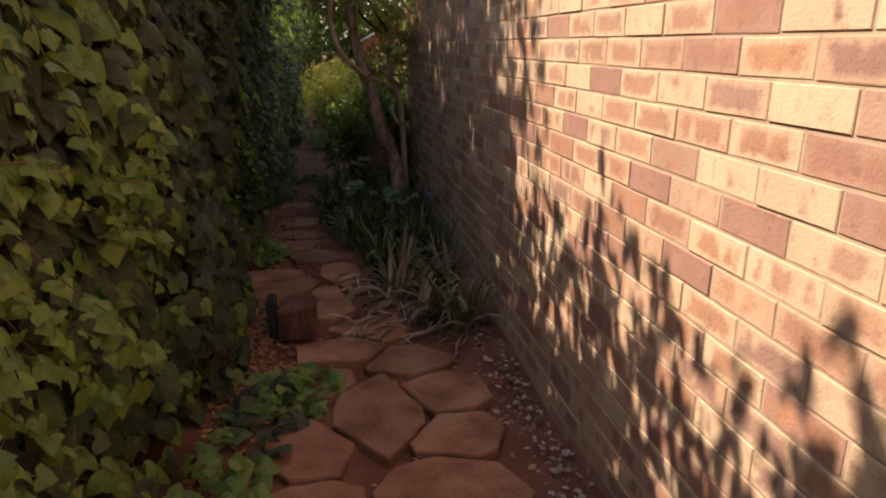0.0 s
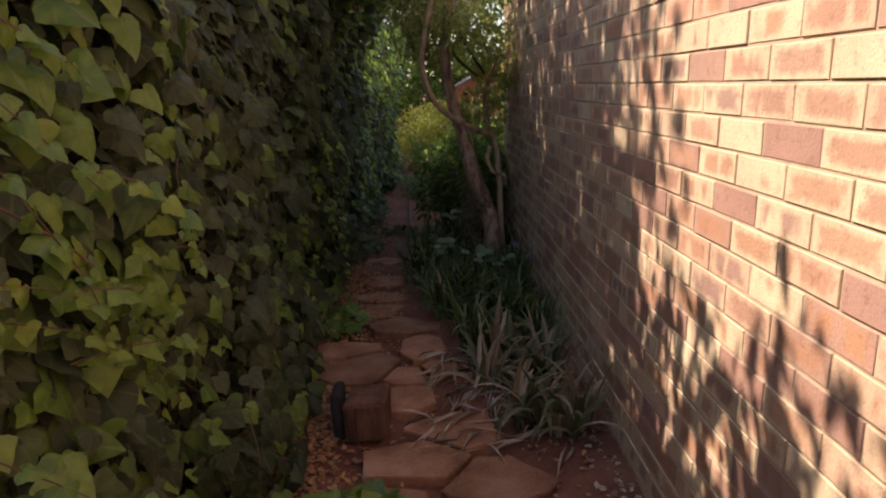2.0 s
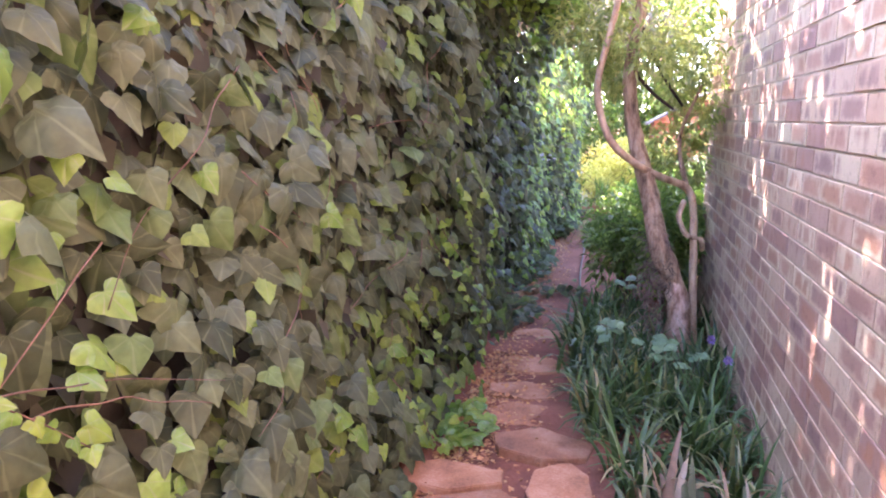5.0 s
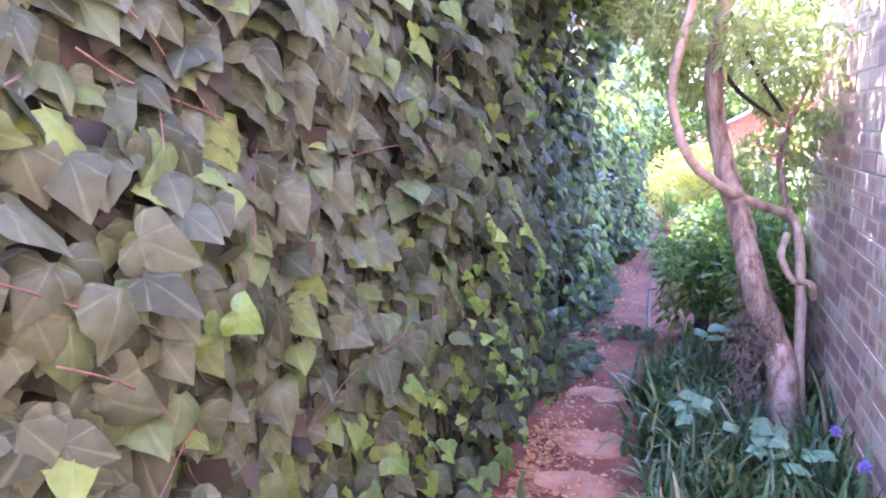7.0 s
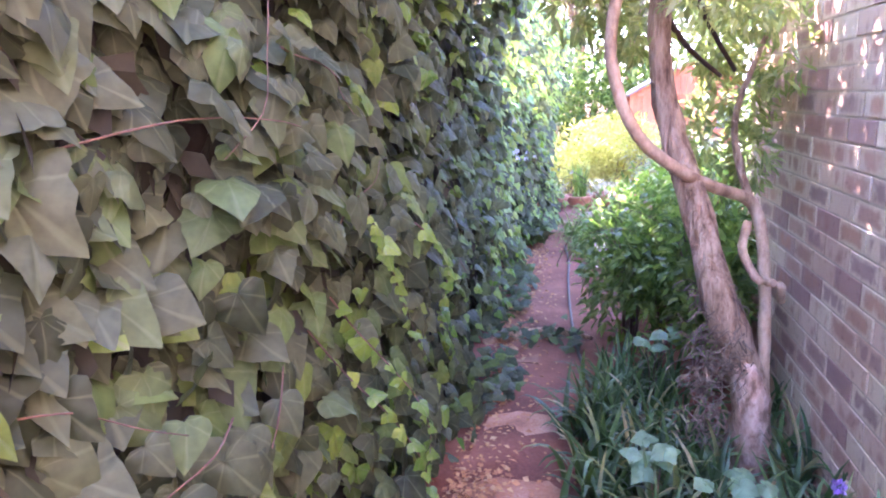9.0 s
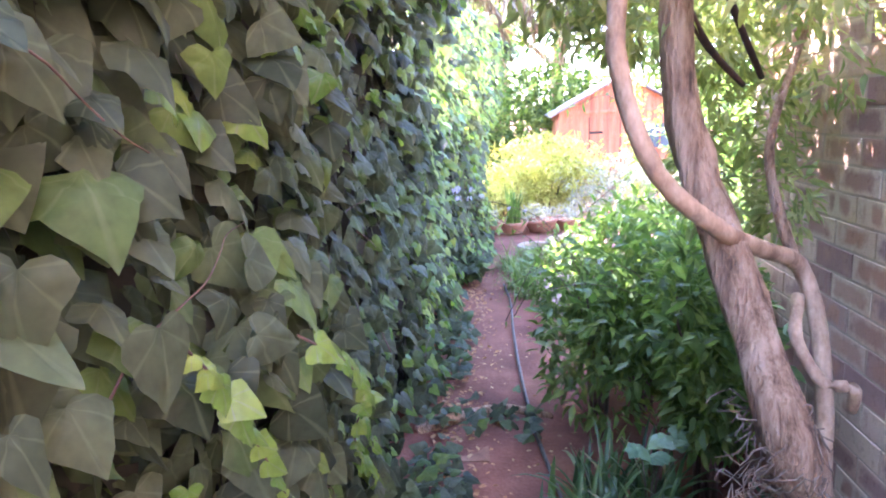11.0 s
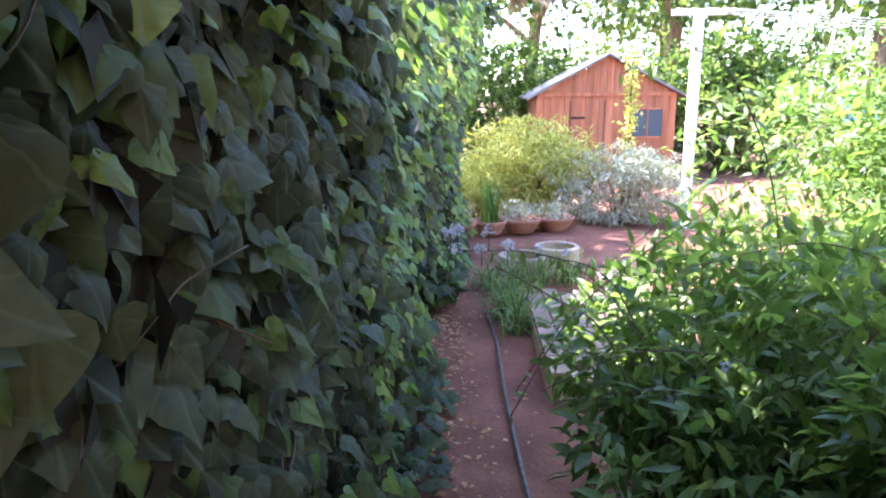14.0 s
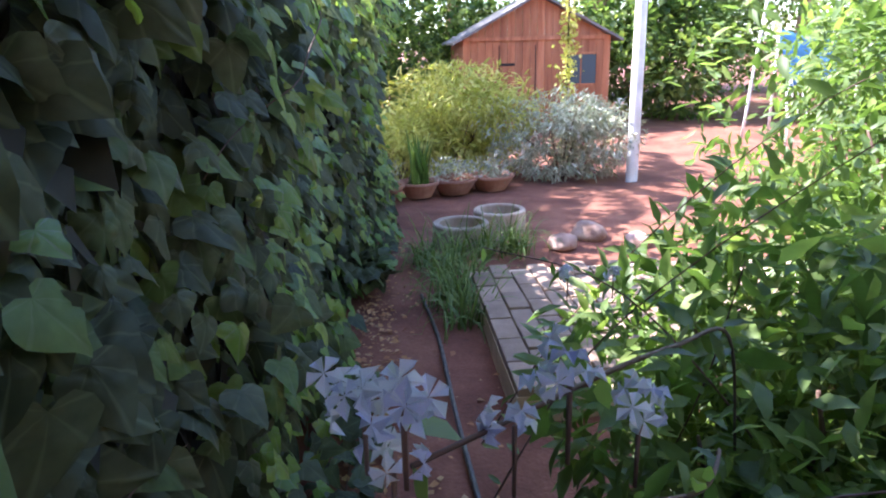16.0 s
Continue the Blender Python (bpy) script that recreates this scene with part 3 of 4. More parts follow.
def path_tree():
    t = empty("twisted_tree", (0.78, 6.05, 0), label="twisted light-barked tree leaning beside the brick wall", category="tree")
    P = lambda x, y, z: (x - 0.78, y - 6.05, z)
    limb("trunk", [P(0.755, 6.12, -0.05), P(0.75, 6.10, 0.20), P(0.745, 6.07, 0.40), P(0.69, 6.03, 0.58), P(0.60, 5.98, 0.80), P(0.555, 6.1, 1.03), P(0.465, 6.2, 1.32), P(0.405, 6.25, 1.6), P(0.395, 6.25, 1.9), P(0.45, 6.3, 2.3), P(0.52, 6.4, 2.9)], 0.080, 0.030, t, "pinkish brown flaking trunk", 34, 14, 0.16)
    limb("limb", [P(0.88, 6.28, 0), P(0.85, 6.3, 0.35), P(0.83, 6.3, 0.8), P(0.80, 6.4, 1.07), P(0.63, 6.25, 1.17), P(0.46, 6.08, 1.26), P(0.30, 6.0, 1.40), P(0.22, 6.0, 1.6), P(0.21, 6.0, 1.8), P(0.30, 6.05, 2.2), P(0.36, 6.1, 2.6)], 0.026, 0.02, t, "thin curving limb crossing the trunk", 36, 9, 0.10, M_LIMB)
    limb("limb", [P(0.80, 6.4, 1.05), P(0.74, 6.45, 1.25), P(0.73, 6.5, 1.45), P(0.85, 6.6, 1.75)], 0.02, 0.01, t, "", 14, 7, 0.08)
    limb("limb", [P(0.76, 6.33, 1.02), P(0.73, 6.25, 0.92), P(0.78, 6.2, 0.82), P(0.86, 6.2, 0.80), P(0.88, 6.24, 0.72)], 0.018, 0.016, t, "hooked dead limb", 16, 8, 0.08, M_LIMB)
    limb("limb", [P(0.40, 6.3, 1.86), P(0.52, 6.45, 1.72), P(0.68, 6.6, 1.60)], 0.014, 0.009, t, "dark side branch", 10, 7, 0.08, M_DARKWOOD)
    limb("limb", [P(0.42, 6.3, 2.15), P(0.58, 6.45, 1.84), P(0.74, 6.62, 1.62)], 0.014, 0.009, t, "dark side branch", 10, 7, 0.08, M_DARKWOOD)
    part("peeled_wood", tube_mesh("peeled_wood", spline([P(0.762, 6.065, 0.04), P(0.752, 6.045, 0.18), P(0.742, 6.02, 0.34), P(0.71, 6.0, 0.50), P(0.68, 6.0, 0.58)], 16), [0.050, 0.058, 0.063, 0.066, 0.062, 0.067, 0.060, 0.065, 0.058, 0.062, 0.054, 0.056, 0.046, 0.040, 0.030, 0.018], 14, 0.16, 5), M_PEEL, t, "pale pinkish swollen bare wood where the bark has peeled")
    r = random.Random(8)
    for k in range(80):
        x, y, z = -0.16 - r.uniform(0, 0.10), r.uniform(-0.10, 0.02), r.uniform(0.22, 0.62)
        pts = [(x, y, z)]
        for q in range(4):
            x, y, z = x + r.uniform(-.045, .045), y + r.uniform(-.04, .03), z + r.uniform(-.05, .04)
            pts.append((x, y, z))
        limb("dry_root", pts, 0.0032, 0.0018, t, "grey dry aerial root", 9, 4, 0.2, M_GREYTWIG)
    for k in range(120):
        z = r.uniform(0.50, 0.84)
        a = r.uniform(2.5, 4.9)
        bx, by = -0.04 - 0.25 * max(0, z - 0.45), -0.01
        x, y = bx + math.cos(a) * 0.085, by + math.sin(a) * 0.085
        pts = [(x, y, z)]
        for q in range(4):
            x, y, z = x + r.uniform(-.05, .025), y + r.uniform(-.035, .02), z + r.uniform(-.05, .03)
            pts.append((x, y, z))
        limb("dry_root", pts, 0.0028, 0.0015, t, "grey dry aerial root", 9, 4, 0.2, M_GREYTWIG)
    crown("crown", (-0.1, 0.8, 3.0), (1.3, 1.8, 0.8), 2500, 0.085, M_FAR, t, lance_template(0.13), 16, 5)
    # two unseen crowns added overhead to keep sky light off path and ivy
    crown("crown", (-0.80, 0.2, 3.2), (1.0, 1.3, 0.50), 1700, 0.11, M_FAR, t, lance_template(0.16), 20, 25)
    crown("crown", (-1.50, 1.8, 2.95), (0.42, 1.2, 0.30), 3600, 0.10, M_FAR, t, lance_template(0.16), 30, 35)
    crown("hanging_sprays", (-0.55, 0.3, 2.05), (0.36, 0.7, 0.42), 2000, 0.07, M_SPRAY, t, lance_template(0.13), 12, 6)
    crown("hanging_sprays", (0.0, 0.70, 1.55), (0.27, 0.5, 0.50), 1700, 0.07, M_SPRAY, t, lance_template(0.13), 9, 16)
    crown("hanging_sprays", (-0.10, 1.15, 2.05), (0.40, 0.5, 0.50), 1500, 0.06, M_SPRAY, t, lance_template(0.13), 18, 26)
    crown("hanging_sprays", (-0.20, -0.05, 1.98), (0.36, 0.35, 0.22), 700, 0.065, M_SPRAY, t, lance_template(0.13), 14, 36)


path_tree()


def shrub(name, at, radii, zc, count, size, material, template, label, seed=1, clumps=14, stems=8):
    s = empty(name, (at[0], at[1], 0), label=label, category="shrub")
    r = random.Random(seed)
    for k in range(stems):
        a = k * 2.4
        e = (math.cos(a) * radii[0] * r.uniform(.3, .8), math.sin(a) * radii[1] * r.uniform(.3, .8), zc + radii[2] * r.uniform(0.0, 0.6))
        limb("stem", [(math.cos(a) * .04, math.sin(a) * .04, -0.02), (e[0] * .4, e[1] * .4, e[2] * .55), e], 0.012, 0.004, s, "", 7, 5, 0.1, M_STEM)
    crown("foliage", (0, 0, zc), radii, count, size, material, s, template, clumps, seed)
    return s


L3, L4 = lance_template(0.17), lance_template(0.10)
shrub("lance_leaf_shrub", (0.64, 7.75), (0.56, 0.78, 0.60), 0.58, 8800, 0.078, M_SHRUB, L3, "dense green shrub with lance-shaped leaves beside the path", 11, 30)
shrub("lance_leaf_shrub", (1.50, 8.5), (0.85, 1.1, 0.92), 0.90, 14000, 0.062, M_SHRUB, L3, "dense green shrub with lance-shaped leaves beside the path", 12, 34)
plum = shrub("plumbago_shrub", (0.42, 7.75), (0.30, 0.45, 0.35), 0.55, 1300, 0.055, M_SHRUB, L3, "sprawling green plumbago with pale blue flowers over the path", 13, 14)
shrub("gold_shrub", (0.60, 14.2), (1.1, 0.8, 0.66), 0.56, 8000, 0.11, M_GOLD, L4, "yellow-green feathery shrub half in sun in front of the shed", 14, 34)
shrub("gold_shrub", (-0.10, 13.9), (0.6, 0.5, 0.42), 0.38, 3600, 0.10, M_GOLD, L4, "lower yellow-green feathery shrub in the shade by the ivy", 24, 20)
shrub("lance_leaf_shrub", (0.74, 7.0), (0.26, 0.40, 0.52), 0.55, 3300, 0.078, M_SHRUB, L3, "green shrub growing behind the twisted tree against the wall", 21, 16)
shrub("grey_shrub", (1.60, 13.6), (0.80, 0.55, 0.50), 0.45, 6500, 0.08, M_GREY, L4, "silver-grey shrub beside the white post", 15, 26)
shrub("sunlit_shrub", (3.0, 10.3), (1.1, 1.0, 0.95), 0.85, 6500, 0.09, M_SHRUB, L3, "light green shrub in full sun beyond the paving", 16, 24)
shrub("sunlit_shrub", (4.6, 12.6), (1.3, 1.0, 0.8), 0.75, 4500, 0.11, M_SHRUB, L3, "light green shrub in full sun beyond the paving", 17, 24)
shrub("ivy_mound", (-0.52, 10.55), (0.32, 0.45, 0.16), 0.12, 700, 0.08, M_IVY, ivy_template(), "low mound of green ivy spilling onto the path", 18, 14)


def arch(points, seed, leaf=0.05, n_leaf=26):
    """A thin leafy plumbago shoot."""
    pts = [(x - 0.42, y - 7.75, z) for x, y, z in points]
    b = limb("branch", pts, 0.0024, 0.0011, plum, "thin dark shoot", 20, 5, 0.1, M_STEM)
    line = spline(pts, n_leaf)
    p = np.array([tuple(v) for v in line])
    r = np.random.default_rng(seed)
    leaves("shoot_leaves", L3, p, r.normal(0, 1, p.shape) + [0, 0, -0.2], r.normal(0, .5, p.shape) + [0, 0, 1], leaf * r.uniform(.5, 1.2, n_leaf), M_SHRUB, plum)


arch([(0.35, 7.7, 0.7), (0.15, 7.4, 1.05), (-0.05, 7.12, 1.19), (-0.21, 6.95, 1.24)], 1, 0.035)
arch([(-0.05, 7.9, 0.45), (0.12, 7.85, 0.80), (0.32, 7.8, 1.02), (0.62, 7.7, 1.28)], 2, 0.06, 16)
arch([(0.0, 8.3, 0.35), (0.25, 8.2, 0.80), (0.60, 8.1, 1.18), (0.95, 8.0, 1.40)], 3, 0.07, 18)
arch([(0.25, 7.9, 0.35), (0.33, 7.8, 0.75), (0.36, 7.75, 1.02)], 13, 0.05, 14)
arch([(0.30, 7.7, 0.6), (0.12, 7.35, 0.95), (-0.04, 7.08, 1.12), (-0.15, 6.96, 1.21)], 5, 0.035)
arch([(1.0, 7.7, 0.9), (1.1, 7.6, 1.5), (0.9, 7.8, 1.75), (0.6, 8.0, 1.7)], 6, 0.12, 12)


arch([(0.75, 7.5, 0.55), (0.50, 7.35, 0.85), (0.20, 7.3, 0.92), (-0.02, 7.35, 0.80)], 7, 0.045)
arch([(0.85, 7.6, 0.45), (0.60, 7.4, 0.70), (0.30, 7.4, 0.78), (0.05, 7.5, 0.70)], 8, 0.045)
arch([(0.55, 7.8, 0.5), (0.28, 7.7, 0.85), (0.12, 7.75, 1.0), (-0.05, 7.9, 1.02)], 9, 0.045)
arch([(0.95, 7.5, 0.7), (0.80, 7.3, 1.05), (0.55, 7.25, 1.18), (0.30, 7.3, 1.12)], 10, 0.05)
arch([(1.1, 7.9, 1.0), (0.95, 7.7, 1.5), (1.05, 7.8, 1.9), (1.25, 8.0, 2.1)], 11, 0.06)
arch([(0.8, 7.9, 0.9), (0.62, 7.75, 1.35), (0.50, 7.9, 1.6), (0.30, 8.1, 1.55)], 12, 0.06)


def bloom(at, seed, n=7):
    """A loose head of five-petalled flowers."""
    r = random.Random(seed)
    head = part("flower_head", tube_mesh("flower_head", [(0, 0, -0.03), (0, 0, 0)], [0.0008, 0.0011], 5), M_STEM, plum, "pale blue flower head")
    head.location = (at[0] - 0.42, at[1] - 7.75, at[2])
    for k in range(n):
        c = Vector((r.uniform(-.011, .011), r.uniform(-.011, .011), r.uniform(-.006, .010)))
        up = (c * 80 + Vector((r.uniform(-.8, .8), r.uniform(-.9, .2), r.uniform(-.2, .8)))).normalized()
        a = up.orthogonal().normalized()
        b = up.cross(a)
        vs, fs = [tuple(c)], []
        for j in range(5):
            w = 2 * math.pi * j / 5 + r.uniform(-.15, .15)
            for dw, rr, lift in ((-0.46, 0.0024, 0.0003), (-0.48, 0.0050, 0.001), (0, 0.0068, -0.003), (0.48, 0.0050, 0.001), (0.46, 0.0024, 0.0003)):
                vs.append(tuple(c + (a * math.cos(w + dw) + b * math.sin(w + dw)) * rr + up * lift))
            o = 1 + 5 * j
            fs += [(0, o, o + 1, o + 2), (0, o + 2, o + 3, o + 4)]
        part("flower", soup("flower", vs, fs), M_PETAL, head)


for i, p in enumerate([(-0.212, 6.925, 1.280), (-0.224, 6.950, 1.268), (-0.161, 6.945, 1.270), (-0.172, 6.975, 1.236), (-0.128, 6.970, 1.240), (-0.216, 6.955, 1.238), (0.35, 7.2, 0.93), (-0.02, 7.45, 1.12), (0.05, 7.5, 1.10)]):
    bloom(p, 200 + i)


def clump(at, count, length, width, spread, seed, label, flop=1.0, material=None):
    c = empty("strap_leaf_clump", (at[0], at[1], 0), label=label, category="plant", group="strap-leaf clumps along the path")
    part("foliage", strap_mesh("foliage", count, length, width, spread, seed, flop), material or M_STRAP, c)
    return c


for i, (cx, cy) in enumerate([(0.66, 3.55), (0.82, 3.42), (0.50, 3.9), (0.78, 3.9), (0.62, 4.2)]):
    clump((cx, cy), 34, 0.40, 0.042, 1.5, 30 + i, "half-dead strap-leaved clump with pale drying leaves by the wall", 1.1, M_STRAP_DRY)
for i, (cx, cy) in enumerate([(0.85, 4.3), (0.48, 4.6), (0.72, 4.75), (0.40, 5.05), (0.62, 5.15), (0.85, 5.1), (0.34, 5.5), (0.56, 5.55), (0.78, 5.55), (0.92, 5.75), (0.32, 5.95), (0.52, 5.95), (0.22, 6.4), (0.42, 6.4), (0.28, 6.8), (0.50, 6.8), (0.60, 5.8), (0.44, 5.3), (0.90, 5.4), (0.66, 5.35), (0.28, 5.25), (0.36, 6.15), (0.16, 6.05), (0.94, 6.1), (0.92, 6.5), (0.90, 4.7), (0.18, 5.75), (0.26, 6.6), (0.12, 6.35), (0.40, 5.75), (0.58, 6.2), (0.30, 5.0), (0.50, 4.35)]):
    clump((cx, cy), 42, 0.38, 0.032, 1.30, 40 + i, "dark green strap-leaved clump at the foot of the brick wall", 1.0)
for i, (cx, cy) in enumerate([(0.14, 9.85), (0.08, 10.2), (0.20, 10.25), (0.10, 10.6), (0.22, 10.85), (0.42, 10.98), (0.62, 11.05), (0.0, 10.85)]):
    clump((cx, cy), 60, 0.42, 0.013, 1.7, 60 + i, "fine green strap-leaved clump along the paved edge", 1.2, M_GRASS)


def broad(at, seed):
    """A small plant of a few rounded grey-green leaves on thin stalks."""
    b = empty("broad_leaf_seedling", (at[0], at[1], 0), label="young plant with rounded pale green leaves among the straps", category="plant", group="broad-leaved seedlings")
    r = random.Random(seed)
    for k in range(6):
        a = r.uniform(0, 6.28)
        d, z = r.uniform(0.03, 0.10), at[2] + r.uniform(-0.05, 0.05)
        tip = (math.cos(a) * d, math.sin(a) * d, z)
        limb("stalk", [(0, 0, 0), (tip[0] * .4, tip[1] * .4, z * .7), tip], 0.003, 0.0015, b, "", 6, 5, 0, M_STEM)
        for m in range(3):
            w = a + (m - 1) * 1.5
            leaves("leaf", heart_template(), np.array([tip]), np.array([[math.cos(w), math.sin(w), -0.1]]), np.array([[r.uniform(-.3, .3), -0.4, 1]]), [r.uniform(0.045, 0.065)], M_BROAD, b, "")


for i, p in enumerate([(0.36, 5.65, 0.36), (0.57, 5.5, 0.32), (0.75, 5.4, 0.32), (0.45, 6.7, 0.4)]):
    broad(p, 300 + i)

# ---- garden beyond ----
for i, (tx, ty, th, ts, lf) in enumerate([(-4.6, 13.8, 6, 2.0, .2), (-1.6, 19.5, 6.5, 2.6, .24), (1.2, 21.5, 7, 2.6, .24), (4.2, 21, 7, 2.8, .26), (7.5, 19, 7, 3.0, .26), (10, 15, 7, 3, .28), (12, 21, 8, 3.5, .3), (-5, 22, 8, 3.5, .3), (6, 27, 9, 4, .34), (0, 27, 9, 4, .34), (15, 27, 9, 5, .4), (9, 9, 7, 2.6, .24)]):
    tree((tx, ty), th, ts, lf * 0.68, 4600, 20 + i)
for i, (tx, ty, rx, rz) in enumerate([(-2.2, 17.5, 1.6, 1.3), (0.4, 20.5, 2.2, 1.5), (4.9, 18.8, 1.8, 1.4), (7.8, 16.5, 2.0, 1.3), (10.5, 18.5, 2.4, 1.6), (13.5, 14.5, 2.4, 1.5), (-5.5, 18, 2.4, 1.6), (4, 25, 3, 2), (9, 25, 3.2, 2), (-2, 25, 3, 2), (14.5, 21, 3, 2)]):
    shrub("garden_bush", (tx, ty), (rx, rx * .8, rz), rz * .85, 7500, 0.135, M_FAR, far_template(), "large dark green bush closing the garden", 80 + i, 30, 4)


def shade_tree(at, centre, radii, count, seed):
    t = empty("tree", (at[0], at[1], 0), label="tall leafy tree out of view behind the ivy wall, shading path and garden", category="tree")
    limb("trunk", [(0, 0, -0.05), (-0.1, 0.05, 1.6), (0.05, 0, 3.2), (0.1, 0, centre[2])], 0.11, 0.05, t, "", 12, 9, 0.12)
    for k in range(6):
        a = k * 1.05
        limb("branch", [(0.05, 0, 3.1 + .1 * k), (math.cos(a) * radii[0] * .4, math.sin(a) * radii[1] * .4, centre[2]), (math.cos(a) * radii[0] * .8, math.sin(a) * radii[1] * .8, centre[2] + .3)], 0.04, 0.01, t, "", 8, 6, 0.1)
    crown("crown", (0, 0, centre[2]), radii, count, 0.115, M_FAR, t, None, 40, seed, 0.2)


shade_tree((-1.7, 5.4), (0, 0, 4.5), (1.2, 1.5, 1.4), 5600, 91)
shade_tree((-1.7, 7.5), (0, 0, 4.5), (1.2, 1.2, 1.3), 1700, 92)
# unseen tree added to throw shade on the garden ground and gold shrub
shade_tree((-3.3, 13.8), (0, 0, 4.5), (1.3, 2.0, 1.0), 5200, 93)


def palm(at, seed=4):
    """A palm whose old grey fronds hang over the garden."""
    t = empty("palm", (at[0], at[1], 0), label="palm with drooping grey-brown old fronds above the garden", category="tree")
    limb("trunk", [(0, 0, -0.05), (0.05, 0, 1.8), (0, 0, 3.6)], 0.17, 0.14, t, "", 14, 12, 0.1)
    r = random.Random(seed)
    for k in range(22):
        a = 2 * math.pi * k / 22 + r.uniform(-.1, .1)
        L = r.uniform(1.8, 2.5)
        rise = r.uniform(-0.1, 0.7)
        pts = [(0, 0, 3.5), (math.cos(a) * L * .4, math.sin(a) * L * .4, 3.6 + rise), (math.cos(a) * L * .8, math.sin(a) * L * .8, 3.3 + rise * .6), (math.cos(a) * L, math.sin(a) * L, 2.9 + rise * .3)]
        f = limb("frond", pts, 0.015, 0.005, t, "", 14, 5, 0, M_STEM)
        line = spline(pts, 70)
        p = np.array([tuple(v) for v in line for _ in (0, 1, 2)])
        q = np.random.default_rng(seed + k)
        dn = np.tile([[math.cos(a) * .3, math.sin(a) * .3, -1.0]], (len(p), 1)) + q.normal(0, .2, p.shape)
        leaves("pinnate_foliage", lance_template(0.03), p, dn, q.normal(0, 1, p.shape), q.uniform(0.3, 0.55, len(p)), M_PALM, f)


palm((-0.9, 14.6))


def climber():
    c = empty("climber_on_stake", (1.92, 14.6, 0), label="pale flowering climber on a thin stake before the shed", category="plant")
    limb("stake", [(0, 0, 0), (0, 0, 1.9)], 0.012, 0.01, c, "", 4, 6, 0, M_DARKWOOD)
    q = np.random.default_rng(3)
    z = q.uniform(0.1, 1.95, 620)
    p = np.stack([q.normal(0, 0.055, 620), q.normal(0, 0.055, 620), z], 1)
    leaves("foliage", far_template(), p, q.normal(0, 1, p.shape), q.normal(0, 1, p.shape), q.uniform(0.04, 0.08, 620), M_GOLD, c)


climber()


def shed():
    s = empty("garden_shed", (2.22, 17.5, 0), label="orange-brown timber garden shed with a low gable roof", category="shed")
    hw, eave, apex, dep = 1.18, 1.46, 2.08, 1.9
    n = 20
    w = 2 * hw / n
    for k in range(n):
        xa, xb = -hw + k * w, -hw + (k + 1) * w - 0.006
        za, zb = (eave + (apex - eave) * (1 - abs(v) / hw) for v in (xa, xb))
        bm = bmesh.new()
        vv = [bm.verts.new(p) for p in ((xa, 0, 0), (xb, 0, 0), (xb, 0, zb), (xa, 0, za), (xa, .02, 0), (xb, .02, 0), (xb, .02, zb), (xa, .02, za))]
        for q in ((0, 1, 2, 3), (5, 4, 7, 6), (4, 0, 3, 7), (1, 5, 6, 2), (3, 2, 6, 7), (4, 5, 1, 0)):
            bm.faces.new([vv[i] for i in q])
        part("board", bm, M_SHED, s)
    part("side_wall", box_bm(-hw, -hw + 0.03, 0.025, dep, 0, eave), M_SHED, s)
    part("side_wall", box_bm(hw - 0.03, hw, 0.025, dep, 0, eave), M_SHED, s)
    part("back_wall", box_bm(-hw + .035, hw - .035, dep - 0.03, dep, 0, eave), M_SHED, s)
    part("lintel_board", box_bm(-hw + 0.02, hw - 0.02, -0.03, -0.004, eave - 0.03, eave + 0.03, 0.004), M_SHED, s)
    for sg in (-1, 1):
        bm = bmesh.new()
        o = 0.16
        dz = (apex - eave) / hw
        pr = [(0, apex + 0.01), (sg * (hw + o), eave - dz * o + 0.01), (sg * (hw + o), eave - dz * o + 0.05), (0, apex + 0.05)]
        a = [bm.verts.new((x, -0.14, z)) for x, z in pr]
        b = [bm.verts.new((x, dep + 0.12, z)) for x, z in pr]
        bm.faces.new(a), bm.faces.new(b[::-1])
        for k in range(4):
            bm.faces.new((a[k], b[k], b[(k + 1) % 4], a[(k + 1) % 4]))
        bmesh.ops.recalc_face_normals(bm, faces=bm.faces[:])
        part("roof_slope", bm, M_ROOF, s, "grey roof sheet")
    w = part("window", box_bm(0.45, 0.95, -0.012, -0.004, 0.75, 1.2), M_DARKWOOD, s, "small shed window with pale reflections")
    for a, b, c, d in ((0.43, 0.97, 1.2, 1.235), (0.43, 0.97, 0.715, 0.75), (0.43, 0.45, 0.752, 1.198), (0.95, 0.97, 0.752, 1.198), (0.69, 0.71, 0.752, 1.198)):
        part("frame", box_bm(a, b, -0.03, -0.006, c, d, 0.003), M_SHED, w)
    for a in (0.452, 0.712):
        part("pane", box_bm(a, a + 0.236, -0.020, -0.014, 0.754, 1.196), M_GLASS, w)
    for a, b in ((-0.04, -0.022), (-0.62, -0.602)):
        part("door_gap", box_bm(a, b, -0.004, -0.001, 0.02, 1.36), M_DARKWOOD, s)
    part("hinge", box_bm(-0.60, -0.36, -0.012, -0.004, 1.05, 1.09, 0.002), M_CHAR, s, "black strap hinge")
    part("hinge", box_bm(-0.60, -0.36, -0.012, -0.004, 0.35, 0.39, 0.002), M_CHAR, s, "black strap hinge")


shed()


